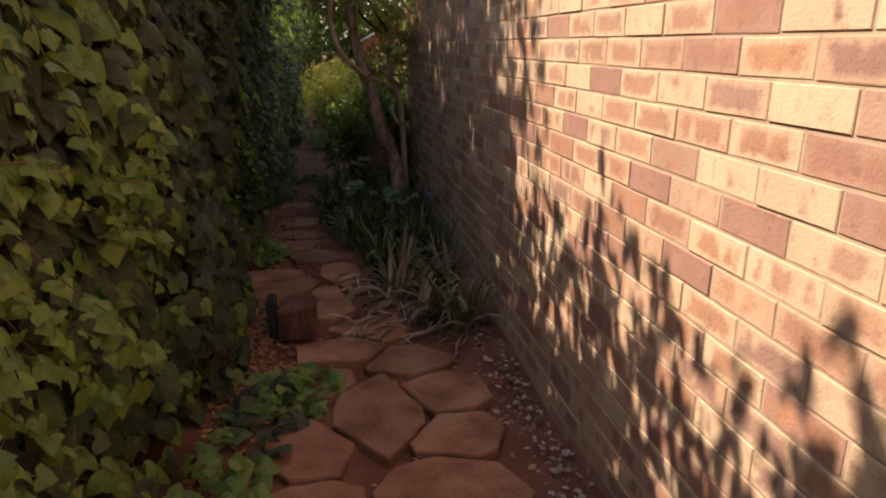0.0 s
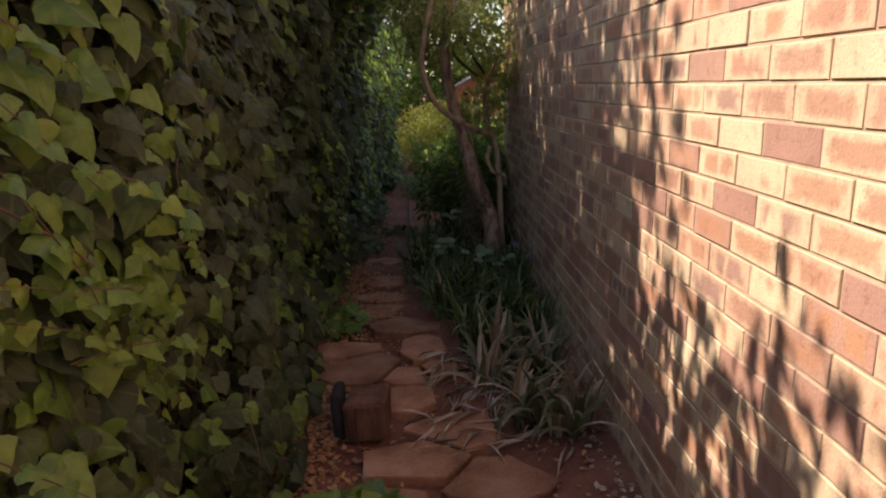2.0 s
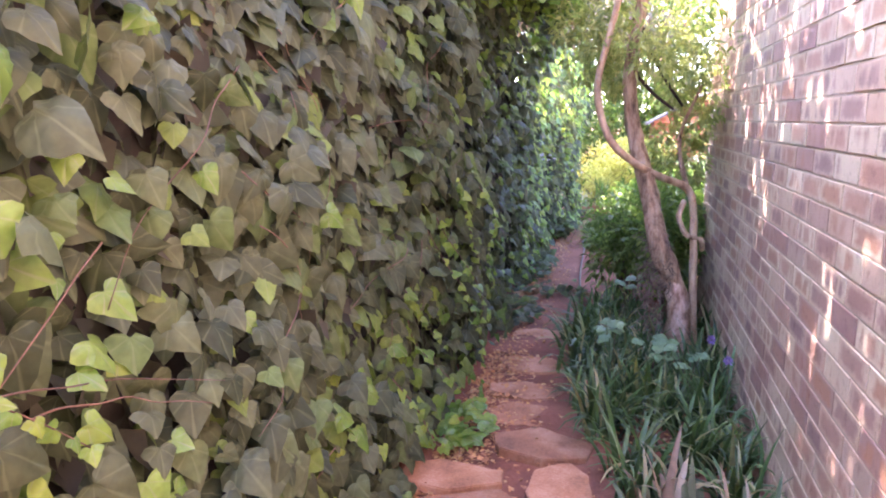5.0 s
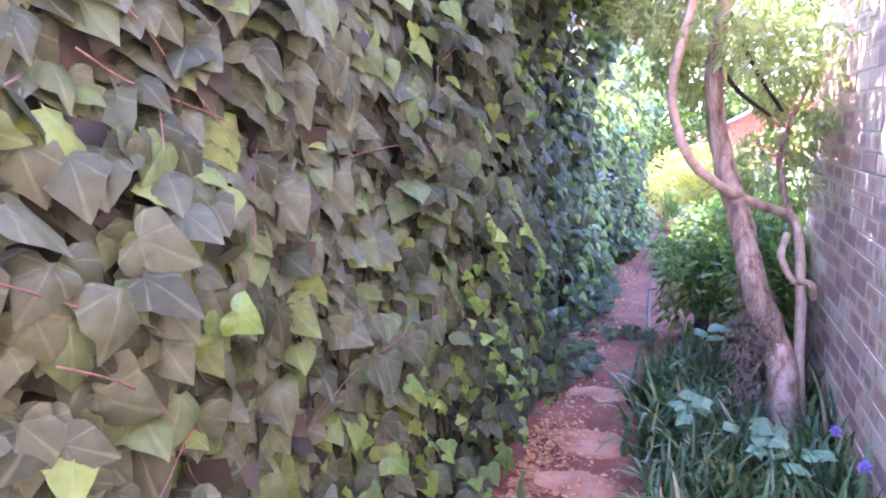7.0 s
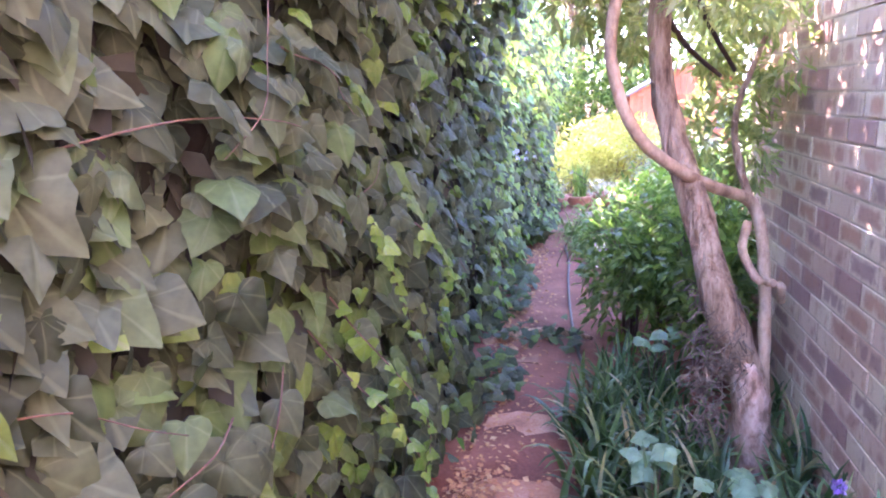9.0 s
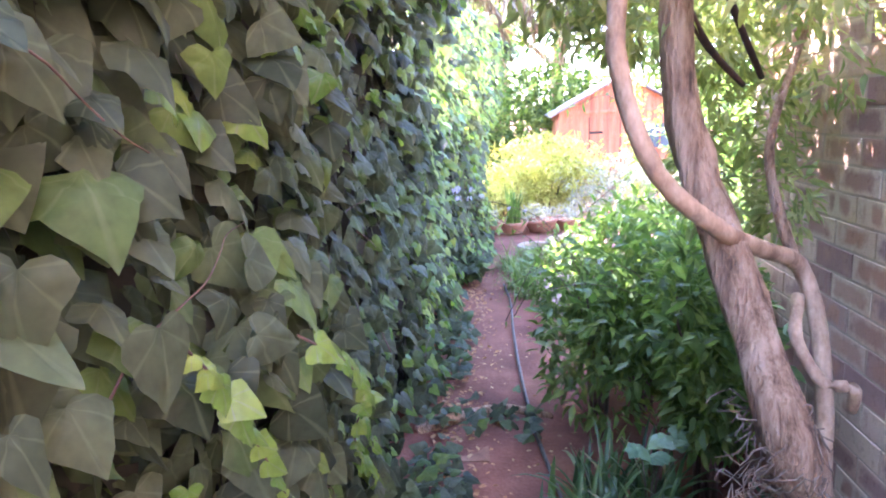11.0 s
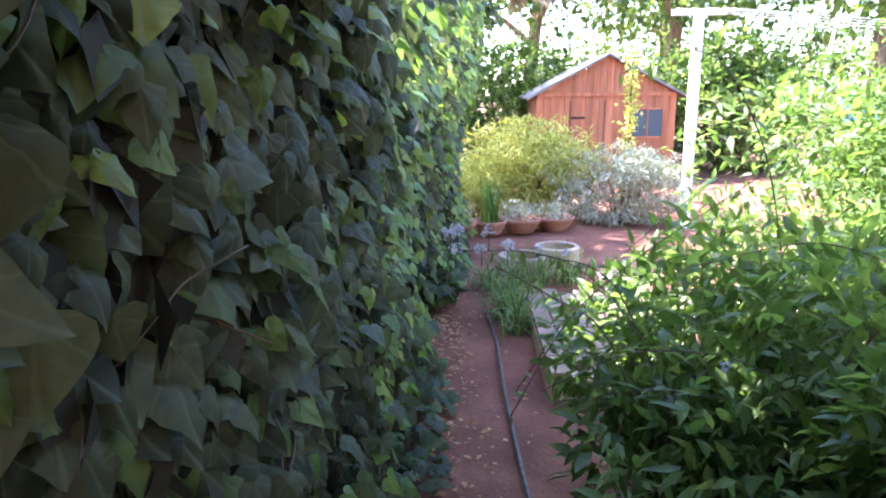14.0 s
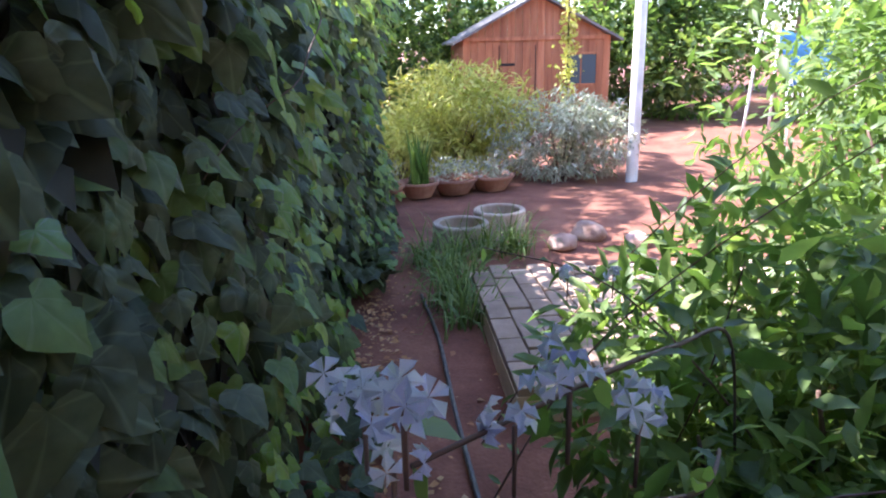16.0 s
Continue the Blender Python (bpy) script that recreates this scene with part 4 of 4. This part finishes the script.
def post():
    p = empty("washing_line_post", (2.27, 13.3, 0), label="white painted washing line post in full sun", category="post")
    bm = bmesh.new()
    bmesh.ops.create_cone(bm, cap_ends=True, segments=16, radius1=0.06, radius2=0.055, depth=2.3, matrix=Matrix.Translation((0, 0, 1.12)))
    part("pole", bm, M_WHITE, p)
    part("crossbar", box_bm(-0.28, 0.28, -0.03, 0.03, 2.27, 2.33, 0.008), M_WHITE, p)
    for k in range(4):
        x = -0.24 + 0.16 * k
        limb("line", [(x, 0, 2.34), (x + 3.0, 0.5, 2.14 + 0.02 * k), (x + 6.5, 1.0, 2.3)], 0.004, 0.004, p, "pale washing line", 14, 5, 0, M_WHITE)


post()


def ring(at, r, h, seed):
    c = empty("concrete_ring", (at[0], at[1], 0), label="weathered concrete ring planter standing on the red earth", category="planter")
    bm = bmesh.new()
    n = 28
    prof = [(r, 0.0), (r, h - 0.01), (r - 0.008, h), (r - 0.04, h), (r - 0.045, h - 0.01), (r - 0.045, 0.02)]
    vs = [[bm.verts.new((p * math.cos(2 * math.pi * k / n), p * math.sin(2 * math.pi * k / n), z)) for p, z in prof] for k in range(n)]
    for k in range(n):
        for j in range(len(prof) - 1):
            bm.faces.new((vs[k][j], vs[(k + 1) % n][j], vs[(k + 1) % n][j + 1], vs[k][j + 1]))
    part("shell", bm, M_CONCRETE, c)
    bm = bmesh.new()
    bmesh.ops.create_circle(bm, cap_ends=True, segments=24, radius=r - 0.046, matrix=Matrix.Translation((0, 0, h * 0.55)))
    part("soil", bm, M_EARTH, c)


ring((0.28, 11.28), 0.20, 0.18, 1)
ring((0.62, 11.66), 0.20, 0.17, 2)


def pot(at, r, h, plant, seed):
    c = empty("plant_pot", (at[0], at[1], 0), label="low terracotta bowl at the edge of the bed", category="pot", group="terracotta bowls along the bed")
    bm = bmesh.new()
    n = 24
    prof = [(r * .6, 0.0), (r * .95, h * .85), (r, h * .85), (r, h), (r * .9, h), (r * .85, h * .7)]
    vs = [[bm.verts.new((p * math.cos(2 * math.pi * k / n), p * math.sin(2 * math.pi * k / n), z)) for p, z in prof] for k in range(n)]
    for k in range(n):
        for j in range(len(prof) - 1):
            bm.faces.new((vs[k][j], vs[(k + 1) % n][j], vs[(k + 1) % n][j + 1], vs[k][j + 1]))
    part("bowl", bm, M_TERRA, c)
    bm = bmesh.new()
    bmesh.ops.create_circle(bm, cap_ends=True, segments=20, radius=r * .86, matrix=Matrix.Translation((0, 0, h * .75)))
    part("soil", bm, M_EARTH, c)
    if plant == "spiky":
        ob = part("plant", strap_mesh("plant", 40, 0.5, 0.05, 0.55, seed, 0.5), M_SHRUB, c, "upright bright green spiky leaves")
        ob.location.z = h * .7
    else:
        crown("plant", (0, 0, h + 0.07), (r * 1.05, r * 1.05, 0.14), 500, 0.05, M_GREY, c, L4, 12, seed)


for i, (px, py, r, kind) in enumerate([(-0.29, 12.9, 0.23, "grey"), (0.07, 13.0, 0.2, "spiky"), (0.42, 13.1, 0.23, "grey"), (0.80, 13.2, 0.23, "grey"), (-0.6, 12.6, 0.2, "grey")]):
    pot((px, py), r, 0.15, kind, 70 + i)


def leaning_pole():
    p = empty("leaning_pole", (4.9, 16.0, 0), label="thin white pole leaning in the sunlit garden", category="pole")
    limb("rod", [(0, 0, 0), (0.08, 0, 1.0), (0.20, 0, 2.3)], 0.022, 0.02, p, "", 6, 8, 0, M_WHITE)


leaning_pole()


def tarpaulin():
    t = empty("tarpaulin", (6.4, 15.6, 0), label="blue tarpaulin draped over a low frame in the garden", category="tarpaulin")
    vs, fs, nx, nz = [], [], 22, 12
    for j in range(nz):
        for i in range(nx):
            u, v = i / (nx - 1), j / (nz - 1)
            vs.append((-1.1 + 2.2 * u, 0.25 * math.sin(7 * u) * (1 - v) * 0.4 + 0.5 * v, 0.75 + 0.75 * v - 0.18 * math.sin(math.pi * u) * v))
    for j in range(nz - 1):
        for i in range(nx - 1):
            a = j * nx + i
            fs.append((a, a + 1, a + nx + 1, a + nx))
    sheet = part("sheet", soup("sheet", vs, fs, None, True), M_BLUE, t)
    sheet.modifiers.new("thickness", "SOLIDIFY").thickness = 0.004
    for sx in (-1.08, 1.08):
        limb("prop", [(sx, 0.45, 0), (sx, 0.45, 1.5)], 0.02, 0.02, t, "", 3, 8, 0, M_WHITE)


tarpaulin()


def garden_chair(at, turn):
    c = empty("garden_chair", (at[0], at[1], 0), label="white painted metal garden chair in full sun", category="chair", group="white garden chairs")
    c.rotation_euler.z = turn
    part("seat", box_bm(-0.22, 0.22, -0.21, 0.21, 0.42, 0.45, 0.012), M_WHITE, c)
    for sx in (-0.19, 0.19):
        for sy in (-0.18, 0.18):
            limb("leg", [(sx, sy, 0), (sx, sy, 0.42)], 0.014, 0.014, c, "", 3, 8, 0, M_WHITE)
    limb("back_hoop", [(-0.2, 0.2, 0.45), (-0.19, 0.24, 0.75), (0, 0.27, 0.92), (0.19, 0.24, 0.75), (0.2, 0.2, 0.45)], 0.014, 0.014, c, "", 18, 8, 0, M_WHITE)
    for sx in (-0.1, 0, 0.1):
        limb("back_rod", [(sx, 0.2, 0.45), (sx, 0.25, 0.86)], 0.008, 0.008, c, "", 4, 6, 0, M_WHITE)


garden_chair((5.0, 14.6), 0.4)
garden_chair((5.9, 14.9), -0.5)
garden_chair((6.9, 14.3), 1.2)


def root_ledge():
    r = tagged(limb("surface_root", [(-0.50, 7.50, 0.0), (-0.28, 7.62, 0.035), (-0.05, 7.72, 0.03), (0.18, 7.70, -0.01)], 0.035, 0.02, None, "brown surface root crossing the trodden path", 18, 8, 0.2), category="root")
    q = np.random.default_rng(12)
    m = 70
    p = np.stack([q.uniform(-0.5, 0.12, m), 7.55 + q.normal(0, 0.09, m), q.uniform(0.04, 0.10, m)], 1)
    e = empty("creeping_ivy", (-0.2, 7.55, 0), label="few ivy leaves creeping over the path by the root", category="climbing plant")
    ob = leaves("foliage", cheap_ivy(), p - np.array([-0.2, 7.55, 0]), q.normal(0, 1, (m, 3)) * [1, 1, .3], q.normal(0, .3, (m, 3)) + [0, -.2, 1], q.uniform(0.05, 0.08, m), M_IVY, e)


root_ledge()


def creeper(at, rx, ry, m, seed, material):
    q = np.random.default_rng(seed)
    e = empty("creeping_ivy", (at[0], at[1], 0), label="patch of low green ivy spreading on the ground beside the stones", category="climbing plant")
    r2 = np.sqrt(q.uniform(0, 1, m))
    a = q.uniform(0, 6.28, m)
    p = np.stack([r2 * np.cos(a) * rx, r2 * np.sin(a) * ry, 0.04 + 0.10 * (1 - r2) * q.uniform(0, 1, m) + q.uniform(0, .03, m)], 1)
    for k in range(4):
        w = 1.6 * k + seed
        limb("stem", [(0, 0, 0.01), (math.cos(w) * rx * .5, math.sin(w) * ry * .5, 0.035), (math.cos(w + .3) * rx, math.sin(w + .3) * ry, 0.02)], 0.0025, 0.0015, e, "", 8, 5, 0.1, M_STEM)
    leaves("foliage", ivy_template(), p, q.normal(0, 1, (m, 3)) * [1, 1, .25] + [0.2, -.2, 0], q.normal(0, .3, (m, 3)) + [0.2, -.4, 1], q.uniform(0.05, 0.085, m), material, e)


creeper((-0.06, 2.75), 0.20, 0.22, 60, 1, M_IVY_YOUNG_LIT)
creeper((-0.18, 2.60), 0.16, 0.35, 45, 2, M_IVY)
creeper((-0.33, 4.85), 0.13, 0.25, 60, 3, M_IVY_YOUNG_LIT)
creeper((-0.30, 2.0), 0.15, 0.5, 90, 4, M_IVY_YOUNG_LIT)
creeper((-0.36, 6.9), 0.14, 0.4, 70, 5, M_IVY)
creeper((-0.40, 8.6), 0.13, 0.7, 110, 6, M_IVY)


def runner(y0, z0, dy, dz, out, seed):
    """A long shoot hanging out of the ivy, with young leaves along it."""
    q = random.Random(seed)
    pts = []
    for k in range(6):
        f = k / 5
        yy, zz = y0 + dy * f, max(0.06, z0 + dz * f - 0.18 * f * f)
        pts.append((IVX + ivy_front(yy, zz) + 0.015 + out * math.sin(math.pi * min(1, f * 0.8)) + q.uniform(-.01, .01), yy, zz))
    b = under(limb("runner", pts, 0.003, 0.0012, None, "long red-brown runner with young leaves", 24, 5, 0.1, M_STEM), ivy)
    line = spline(pts, 15)
    p = np.array([tuple(v) for v in line[1:]])
    g = np.random.default_rng(seed)
    lf = leaves("young_leaves", ivy_template(), p, g.normal(0, .5, p.shape) + [0.5, 0, -0.8], g.normal(0, .3, p.shape) + [1, -0.4, 0.6], g.uniform(0.035, 0.075, len(p)) * np.linspace(1.15, 0.6, len(p)), M_IVY_YOUNG_LIT, b)


rr = random.Random(77)
for k in range(22):
    y0 = rr.uniform(0.4, 1.5)
    runner(y0, rr.uniform(0.8, 2.0), rr.uniform(0.4, 0.8), rr.uniform(-0.8, -0.1), rr.uniform(0.03, 0.10), 400 + k)
for k in range(12):
    y0 = rr.uniform(1.0, 2.2)
    runner(y0, rr.uniform(0.5, 2.0), rr.uniform(0.3, 0.8), rr.uniform(-0.8, 0.1), rr.uniform(0.03, 0.08), 470 + k)
for k in range(7):
    y0 = rr.uniform(4.2, 6.0)
    runner(y0, rr.uniform(0.5, 1.3), rr.uniform(0.3, 0.7), rr.uniform(-0.9, -0.2), rr.uniform(0.02, 0.06), 440 + k)


def spike_flower(at):
    c = empty("purple_flower", (at[0], at[1], 0), label="small purple flower spike among the strap leaves", category="flower")
    limb("stalk", [(0, 0, 0), (0.01, 0, at[2] * .6), (0, 0, at[2])], 0.003, 0.002, c, "", 6, 5, 0, M_STEM)
    q = np.random.default_rng(2)
    m = 60
    d = q.normal(size=(m, 3))
    d /= np.linalg.norm(d, axis=1, keepdims=True)
    leaves("head", far_template(), d * 0.008 + [0, 0, at[2]], d, q.normal(size=(m, 3)), q.uniform(0.012, 0.022, m), M_PURPLE, c)


spike_flower((0.87, 5.50, 0.37))
spike_flower((0.93, 5.30, 0.33))


def boulder(at, r, seed):
    q = random.Random(seed)
    bm = bmesh.new()
    bmesh.ops.create_icosphere(bm, subdivisions=3, radius=r)
    for v in bm.verts:
        v.co *= 1 + 0.30 * (noise.noise(v.co / r * 1.1 + Vector((seed, 0, 0)))) + 0.05 * noise.noise(v.co / r * 4)
        v.co.z = max(-0.3 * r, v.co.z * 0.7)
    for f in bm.faces:
        f.smooth = True
    ob = part("boulder", bm, M_BOULDER, None, "pale pinkish boulder lying on the red earth by the paving")
    ob.location = (at[0], at[1], 0.28 * r)
    tagged(ob, category="stone", group="boulders by the paving")


for i, (bx, by, br) in enumerate([(0.98, 11.15, 0.13), (1.22, 11.35, 0.16), (0.55, 11.25, 0.08), (1.5, 11.1, 0.12), (0.30, 11.38, 0.05), (0.26, 11.5, 0.045), (0.38, 11.5, 0.05)]):
    boulder((bx, by), br * 0.8, i + 1)


# ---- path furniture ----
def hose():
    h = limb("hose", [(0.16, 6.9, 0.02), (0.08, 7.5, 0.02), (0.03, 8.2, 0.02), (0.0, 9.0, 0.02), (-0.01, 9.7, 0.02), (-0.06, 10.3, 0.02)], 0.0095, 0.0095, None, "grey-brown garden hose lying along the path", 40, 8, 0, M_HOSE)
    tagged(h, category="hose")


hose()
st = empty("log_stump", (-0.10, 3.5, 0), label="short sawn timber block with a charred side on the stepping stones", category="stump")
bm = box_bm(-0.08, 0.11, -0.11, 0.10, 0.0, 0.19, 0.025)
for v in bm.verts:
    v.co.x += 0.012 * math.sin(40 * v.co.z + 9 * v.co.y)
    v.co.z += 0.010 * math.sin(30 * v.co.x)
part("block", bm, M_LOG, st)
for k, (gx, gw) in enumerate(((-0.045, 0.035), (0.0, 0.042), (0.055, 0.05))):
    bm = box_bm(gx - gw / 2, gx + gw / 2, -0.122, -0.107, 0.01, 0.165 + 0.008 * k, 0.006)
    for v in bm.verts:
        v.co.x += 0.006 * math.sin(35 * v.co.z + 4 * k)
    part("bark_strip", bm, M_LOG, st, "split strip of weathered wood")
bm = box_bm(-0.135, -0.086, -0.09, 0.09, 0.0, 0.21, 0.018)
for v in bm.verts:
    v.co.x += 0.010 * math.sin(30 * v.co.z)
part("charred_slab", bm, M_CHAR, st, "black charred bark slab")

# ---- path and litter ----
path = empty("stepping_path", (0, 5, 0), kind="structure", label="path of irregular sandstone flags sunk in red earth", category="path")


SLABS = [(0.28, 2.58, 0.19, 0.36), (0.57, 2.70, 0.18, 0.19), (0.45, 3.02, 0.20, 0.17), (0.57, 2.36, 0.17, 0.15), (0.16, 3.20, 0.23, 0.17), (0.31, 3.42, 0.20, 0.15), (0.00, 2.36, 0.15, 0.20), (0.06, 2.84, 0.14, 0.14),
         (0.46, 1.98, 0.27, 0.22), (0.02, 1.90, 0.22, 0.24), (-0.16, 4.12, 0.23, 0.18), (-0.30, 4.40, 0.21, 0.11), (0.17, 4.40, 0.12, 0.20), (0.07, 4.02, 0.14, 0.12), (0.25, 4.10, 0.09, 0.11), (0.07, 4.78, 0.21, 0.14),
         (-0.08, 5.11, 0.18, 0.12), (-0.11, 5.42, 0.18, 0.11), (-0.14, 5.85, 0.20, 0.14), (0.05, 3.75, 0.17, 0.14), (-0.17, 6.45, 0.17, 0.11), (-0.25, 7.3, 0.14, 0.10), (0.2, 1.35, 0.28, 0.26), (-0.15, 0.8, 0.27, 0.27)]


def clip(poly, a, b, c):
    """The part of a polygon where a x + b y < c."""
    out = []
    for k in range(len(poly)):
        p, q = poly[k - 1], poly[k]
        fp, fq = a * p[0] + b * p[1] - c, a * q[0] + b * q[1] - c
        if (fp < 0) != (fq < 0):
            f = fp / (fp - fq)
            out.append((p[0] + (q[0] - p[0]) * f, p[1] + (q[1] - p[1]) * f))
        if fq < 0:
            out.append(q)
    return out


def flag(index):
    """One sawn-edged slab: a rough outline, cut back to a narrow joint where a neighbour is near."""
    cx, cy, rx, ry = SLABS[index]
    q = random.Random(100 + index)
    sides, turn = q.choice((5, 6, 6, 7)), q.uniform(0, 3)
    poly = []
    for k in range(sides):
        a = turn + 2 * math.pi * (k + q.uniform(-0.25, 0.25)) / sides
        f = q.uniform(1.12, 1.32)
        poly.append((rx * f * math.cos(a), ry * f * math.sin(a)))
    for j, (ox, oy, sx, sy) in enumerate(SLABS):
        dx, dy = ox - cx, oy - cy
        d = math.hypot(dx, dy)
        if j == index or d > 0.8:
            continue
        ux, uy = dx / d, dy / d
        mine, theirs = math.hypot(ux * rx, uy * ry), math.hypot(ux * sx, uy * sy)
        poly = clip(poly, ux, uy, d * mine / (mine + theirs) - 0.010)
    ragged = []
    for k in range(len(poly)):
        p, r = poly[k - 1], poly[k]
        n = max(1, int(math.dist(p, r) / 0.05))
        ragged += [(p[0] + (r[0] - p[0]) * i / n + q.uniform(-.005, .005), p[1] + (r[1] - p[1]) * i / n + q.uniform(-.005, .005)) for i in range(n)]
    tx, ty = q.uniform(-.03, .03), q.uniform(-.03, .03)
    bm = bmesh.new()
    f = bm.faces.new([bm.verts.new((x, y, 0.030 + tx * x + ty * y + q.uniform(-.0015, .0015))) for x, y in ragged])
    for g in bmesh.ops.extrude_face_region(bm, geom=[f])["geom"]:
        if isinstance(g, bmesh.types.BMVert):
            g.co.z -= 0.06
    bmesh.ops.recalc_face_normals(bm, faces=bm.faces[:])
    bmesh.ops.bevel(bm, geom=[e for e in bm.edges if all(v.co.z > 0 for v in e.verts)], offset=0.005, segments=2, affect="EDGES")
    ob = part("flagstone", bm, M_FLAG, path)
    ob.location = (cx, cy - 5, -0.014 if cy > 5 else 0)


for i in range(len(SLABS)):
    flag(i)

n = 6800
ly = np.where(rng.uniform(0, 1, n) < 0.5, rng.uniform(2.6, 6.0, n), rng.uniform(0.8, 11.5, n))
side = rng.uniform(0, 1, n) < 0.8
lx = np.where(side, -0.42 + np.abs(rng.normal(0, 0.14, n)), rng.uniform(-0.4, 0.9, n))
lz = np.array([ground_z(a, b) for a, b in zip(lx, ly)]) + rng.uniform(0.006, 0.03, n)
leaves("leaf_litter", far_template(), np.stack([lx, ly, lz], 1), np.stack([rng.normal(0, 1, n), rng.normal(0, 1, n), rng.normal(0, .12, n)], 1), np.stack([rng.normal(0, .25, n), rng.normal(0, .25, n), np.ones(n)], 1), rng.uniform(0.012, 0.042, n), M_DRY)

m = 900
wy = rng.uniform(1.0, 6.5, m)
wx = 0.96 - np.abs(rng.normal(0, 0.09, m))
leaves("wall_debris", far_template(), np.stack([wx, wy, rng.uniform(0.01, 0.03, m)], 1), np.stack([rng.normal(0, 1, m), rng.normal(0, 1, m), rng.normal(0, .2, m)], 1), rng.normal(0, .35, (m, 3)) + [0, 0, 1], rng.uniform(0.012, 0.04, m), M_CHIP)

w = 150
leaves("dead_straw", lance_template(0.035), np.stack([rng.uniform(0.22, 0.85, w), rng.uniform(3.25, 4.3, w), rng.uniform(0.015, 0.05, w)], 1), np.stack([rng.normal(-0.6, 0.8, w), rng.normal(-0.3, 0.8, w), rng.normal(0, .06, w)], 1), rng.normal(0, .25, (w, 3)) + [0, 0, 1], rng.uniform(0.10, 0.26, w), M_CHIP)

# ---- paving ----
paving = empty("paving", (0.175, 8.98, 0), kind="structure", label="brick pavers in running bond with a raised edge", category="paving")
under(part("bed", box_bm(0.22, 2.2, 8.93, 10.38, -0.02, 0.115), M_MORTAR), paving)
pm = bpy.data.meshes.new("paver")
bm = box_bm(-0.107, 0.107, -0.052, 0.052, -0.03, 0.03, 0.006)
bm.to_mesh(pm)
bm.free()
pm.materials.append(M_PAVER)
for j in range(14):
    for i in range(6):
        ob = new("paver", pm)
        ob.parent = paving
        ob.location = (0.10 + 0.112 * j, 0.06 + 0.222 * i + 0.111 * (j % 2), 0.122 + 0.004 * math.sin(i * 3 + j * 5))
        ob.rotation_euler = (0, 0, math.pi / 2)

# ---- wall bricks ----
def brick_mesh(length, seed):
    q = random.Random(seed)
    h = COURSE - 0.008
    bm = box_bm(-0.012, 0.05, -length / 2, length / 2, -h / 2, h / 2)
    bmesh.ops.bevel(bm, geom=[e for e in bm.edges if all(v.co.x < 0 for v in e.verts)], offset=0.0018, segments=1, affect="EDGES")
    for v in bm.verts:
        v.co += Vector((q.uniform(-.001, .001), q.uniform(-.001, .001), q.uniform(-.001, .001)))
    me = bpy.data.meshes.new("brick")
    bm.to_mesh(me)
    bm.free()
    return me


def brick_uv(me):
    lay = me.uv_layers.new(name="UVMap")
    for lp in me.loops:
        c = me.vertices[lp.vertex_index].co
        lay.data[lp.index].uv = (c.y / (MODULE - 0.008), c.z / (COURSE - 0.008))
    me.materials.append(M_BRICK)
    return me


full = [brick_uv(brick_mesh(MODULE - 0.008, k)) for k in range(5)]
singles, rest_v, rest_f, rest_uv = 0, [], [], []
rb = random.Random(9)
for c in range(-1, int(WH / COURSE) - 1):
    z = (c + 0.5) * COURSE + BED
    off = 0.155 - MODULE / 2 * (c % 2)
    k = 0
    while True:
        y = WY0 + off + MODULE * (k + 0.5)
        k += 1
        if y + MODULE / 2 > WY1 + 0.02:
            break
        jx, me = rb.uniform(-0.0015, 0.0015), full[rb.randrange(5)]
        if 2.0 < y < 4.6 and 0.25 < z < 2.15 and singles < 300:
            ob = new("brick", me)
            ob.parent = house
            ob.location = (jx, y - 3.0, z)
            singles += 1
        else:
            b = len(rest_v)
            rest_v.extend((WX + jx + v.co.x, y + v.co.y, z + v.co.z) for v in me.vertices)
            rest_f.extend(tuple(b + i for i in p.vertices) for p in me.polygons)
            rest_uv.extend((v.co.y / (MODULE - 0.008), v.co.z / (COURSE - 0.008)) for v in me.vertices)
under(part("bricks", soup("bricks", rest_v, rest_f, rest_uv), M_BRICK, None, "", "stuff"), house)
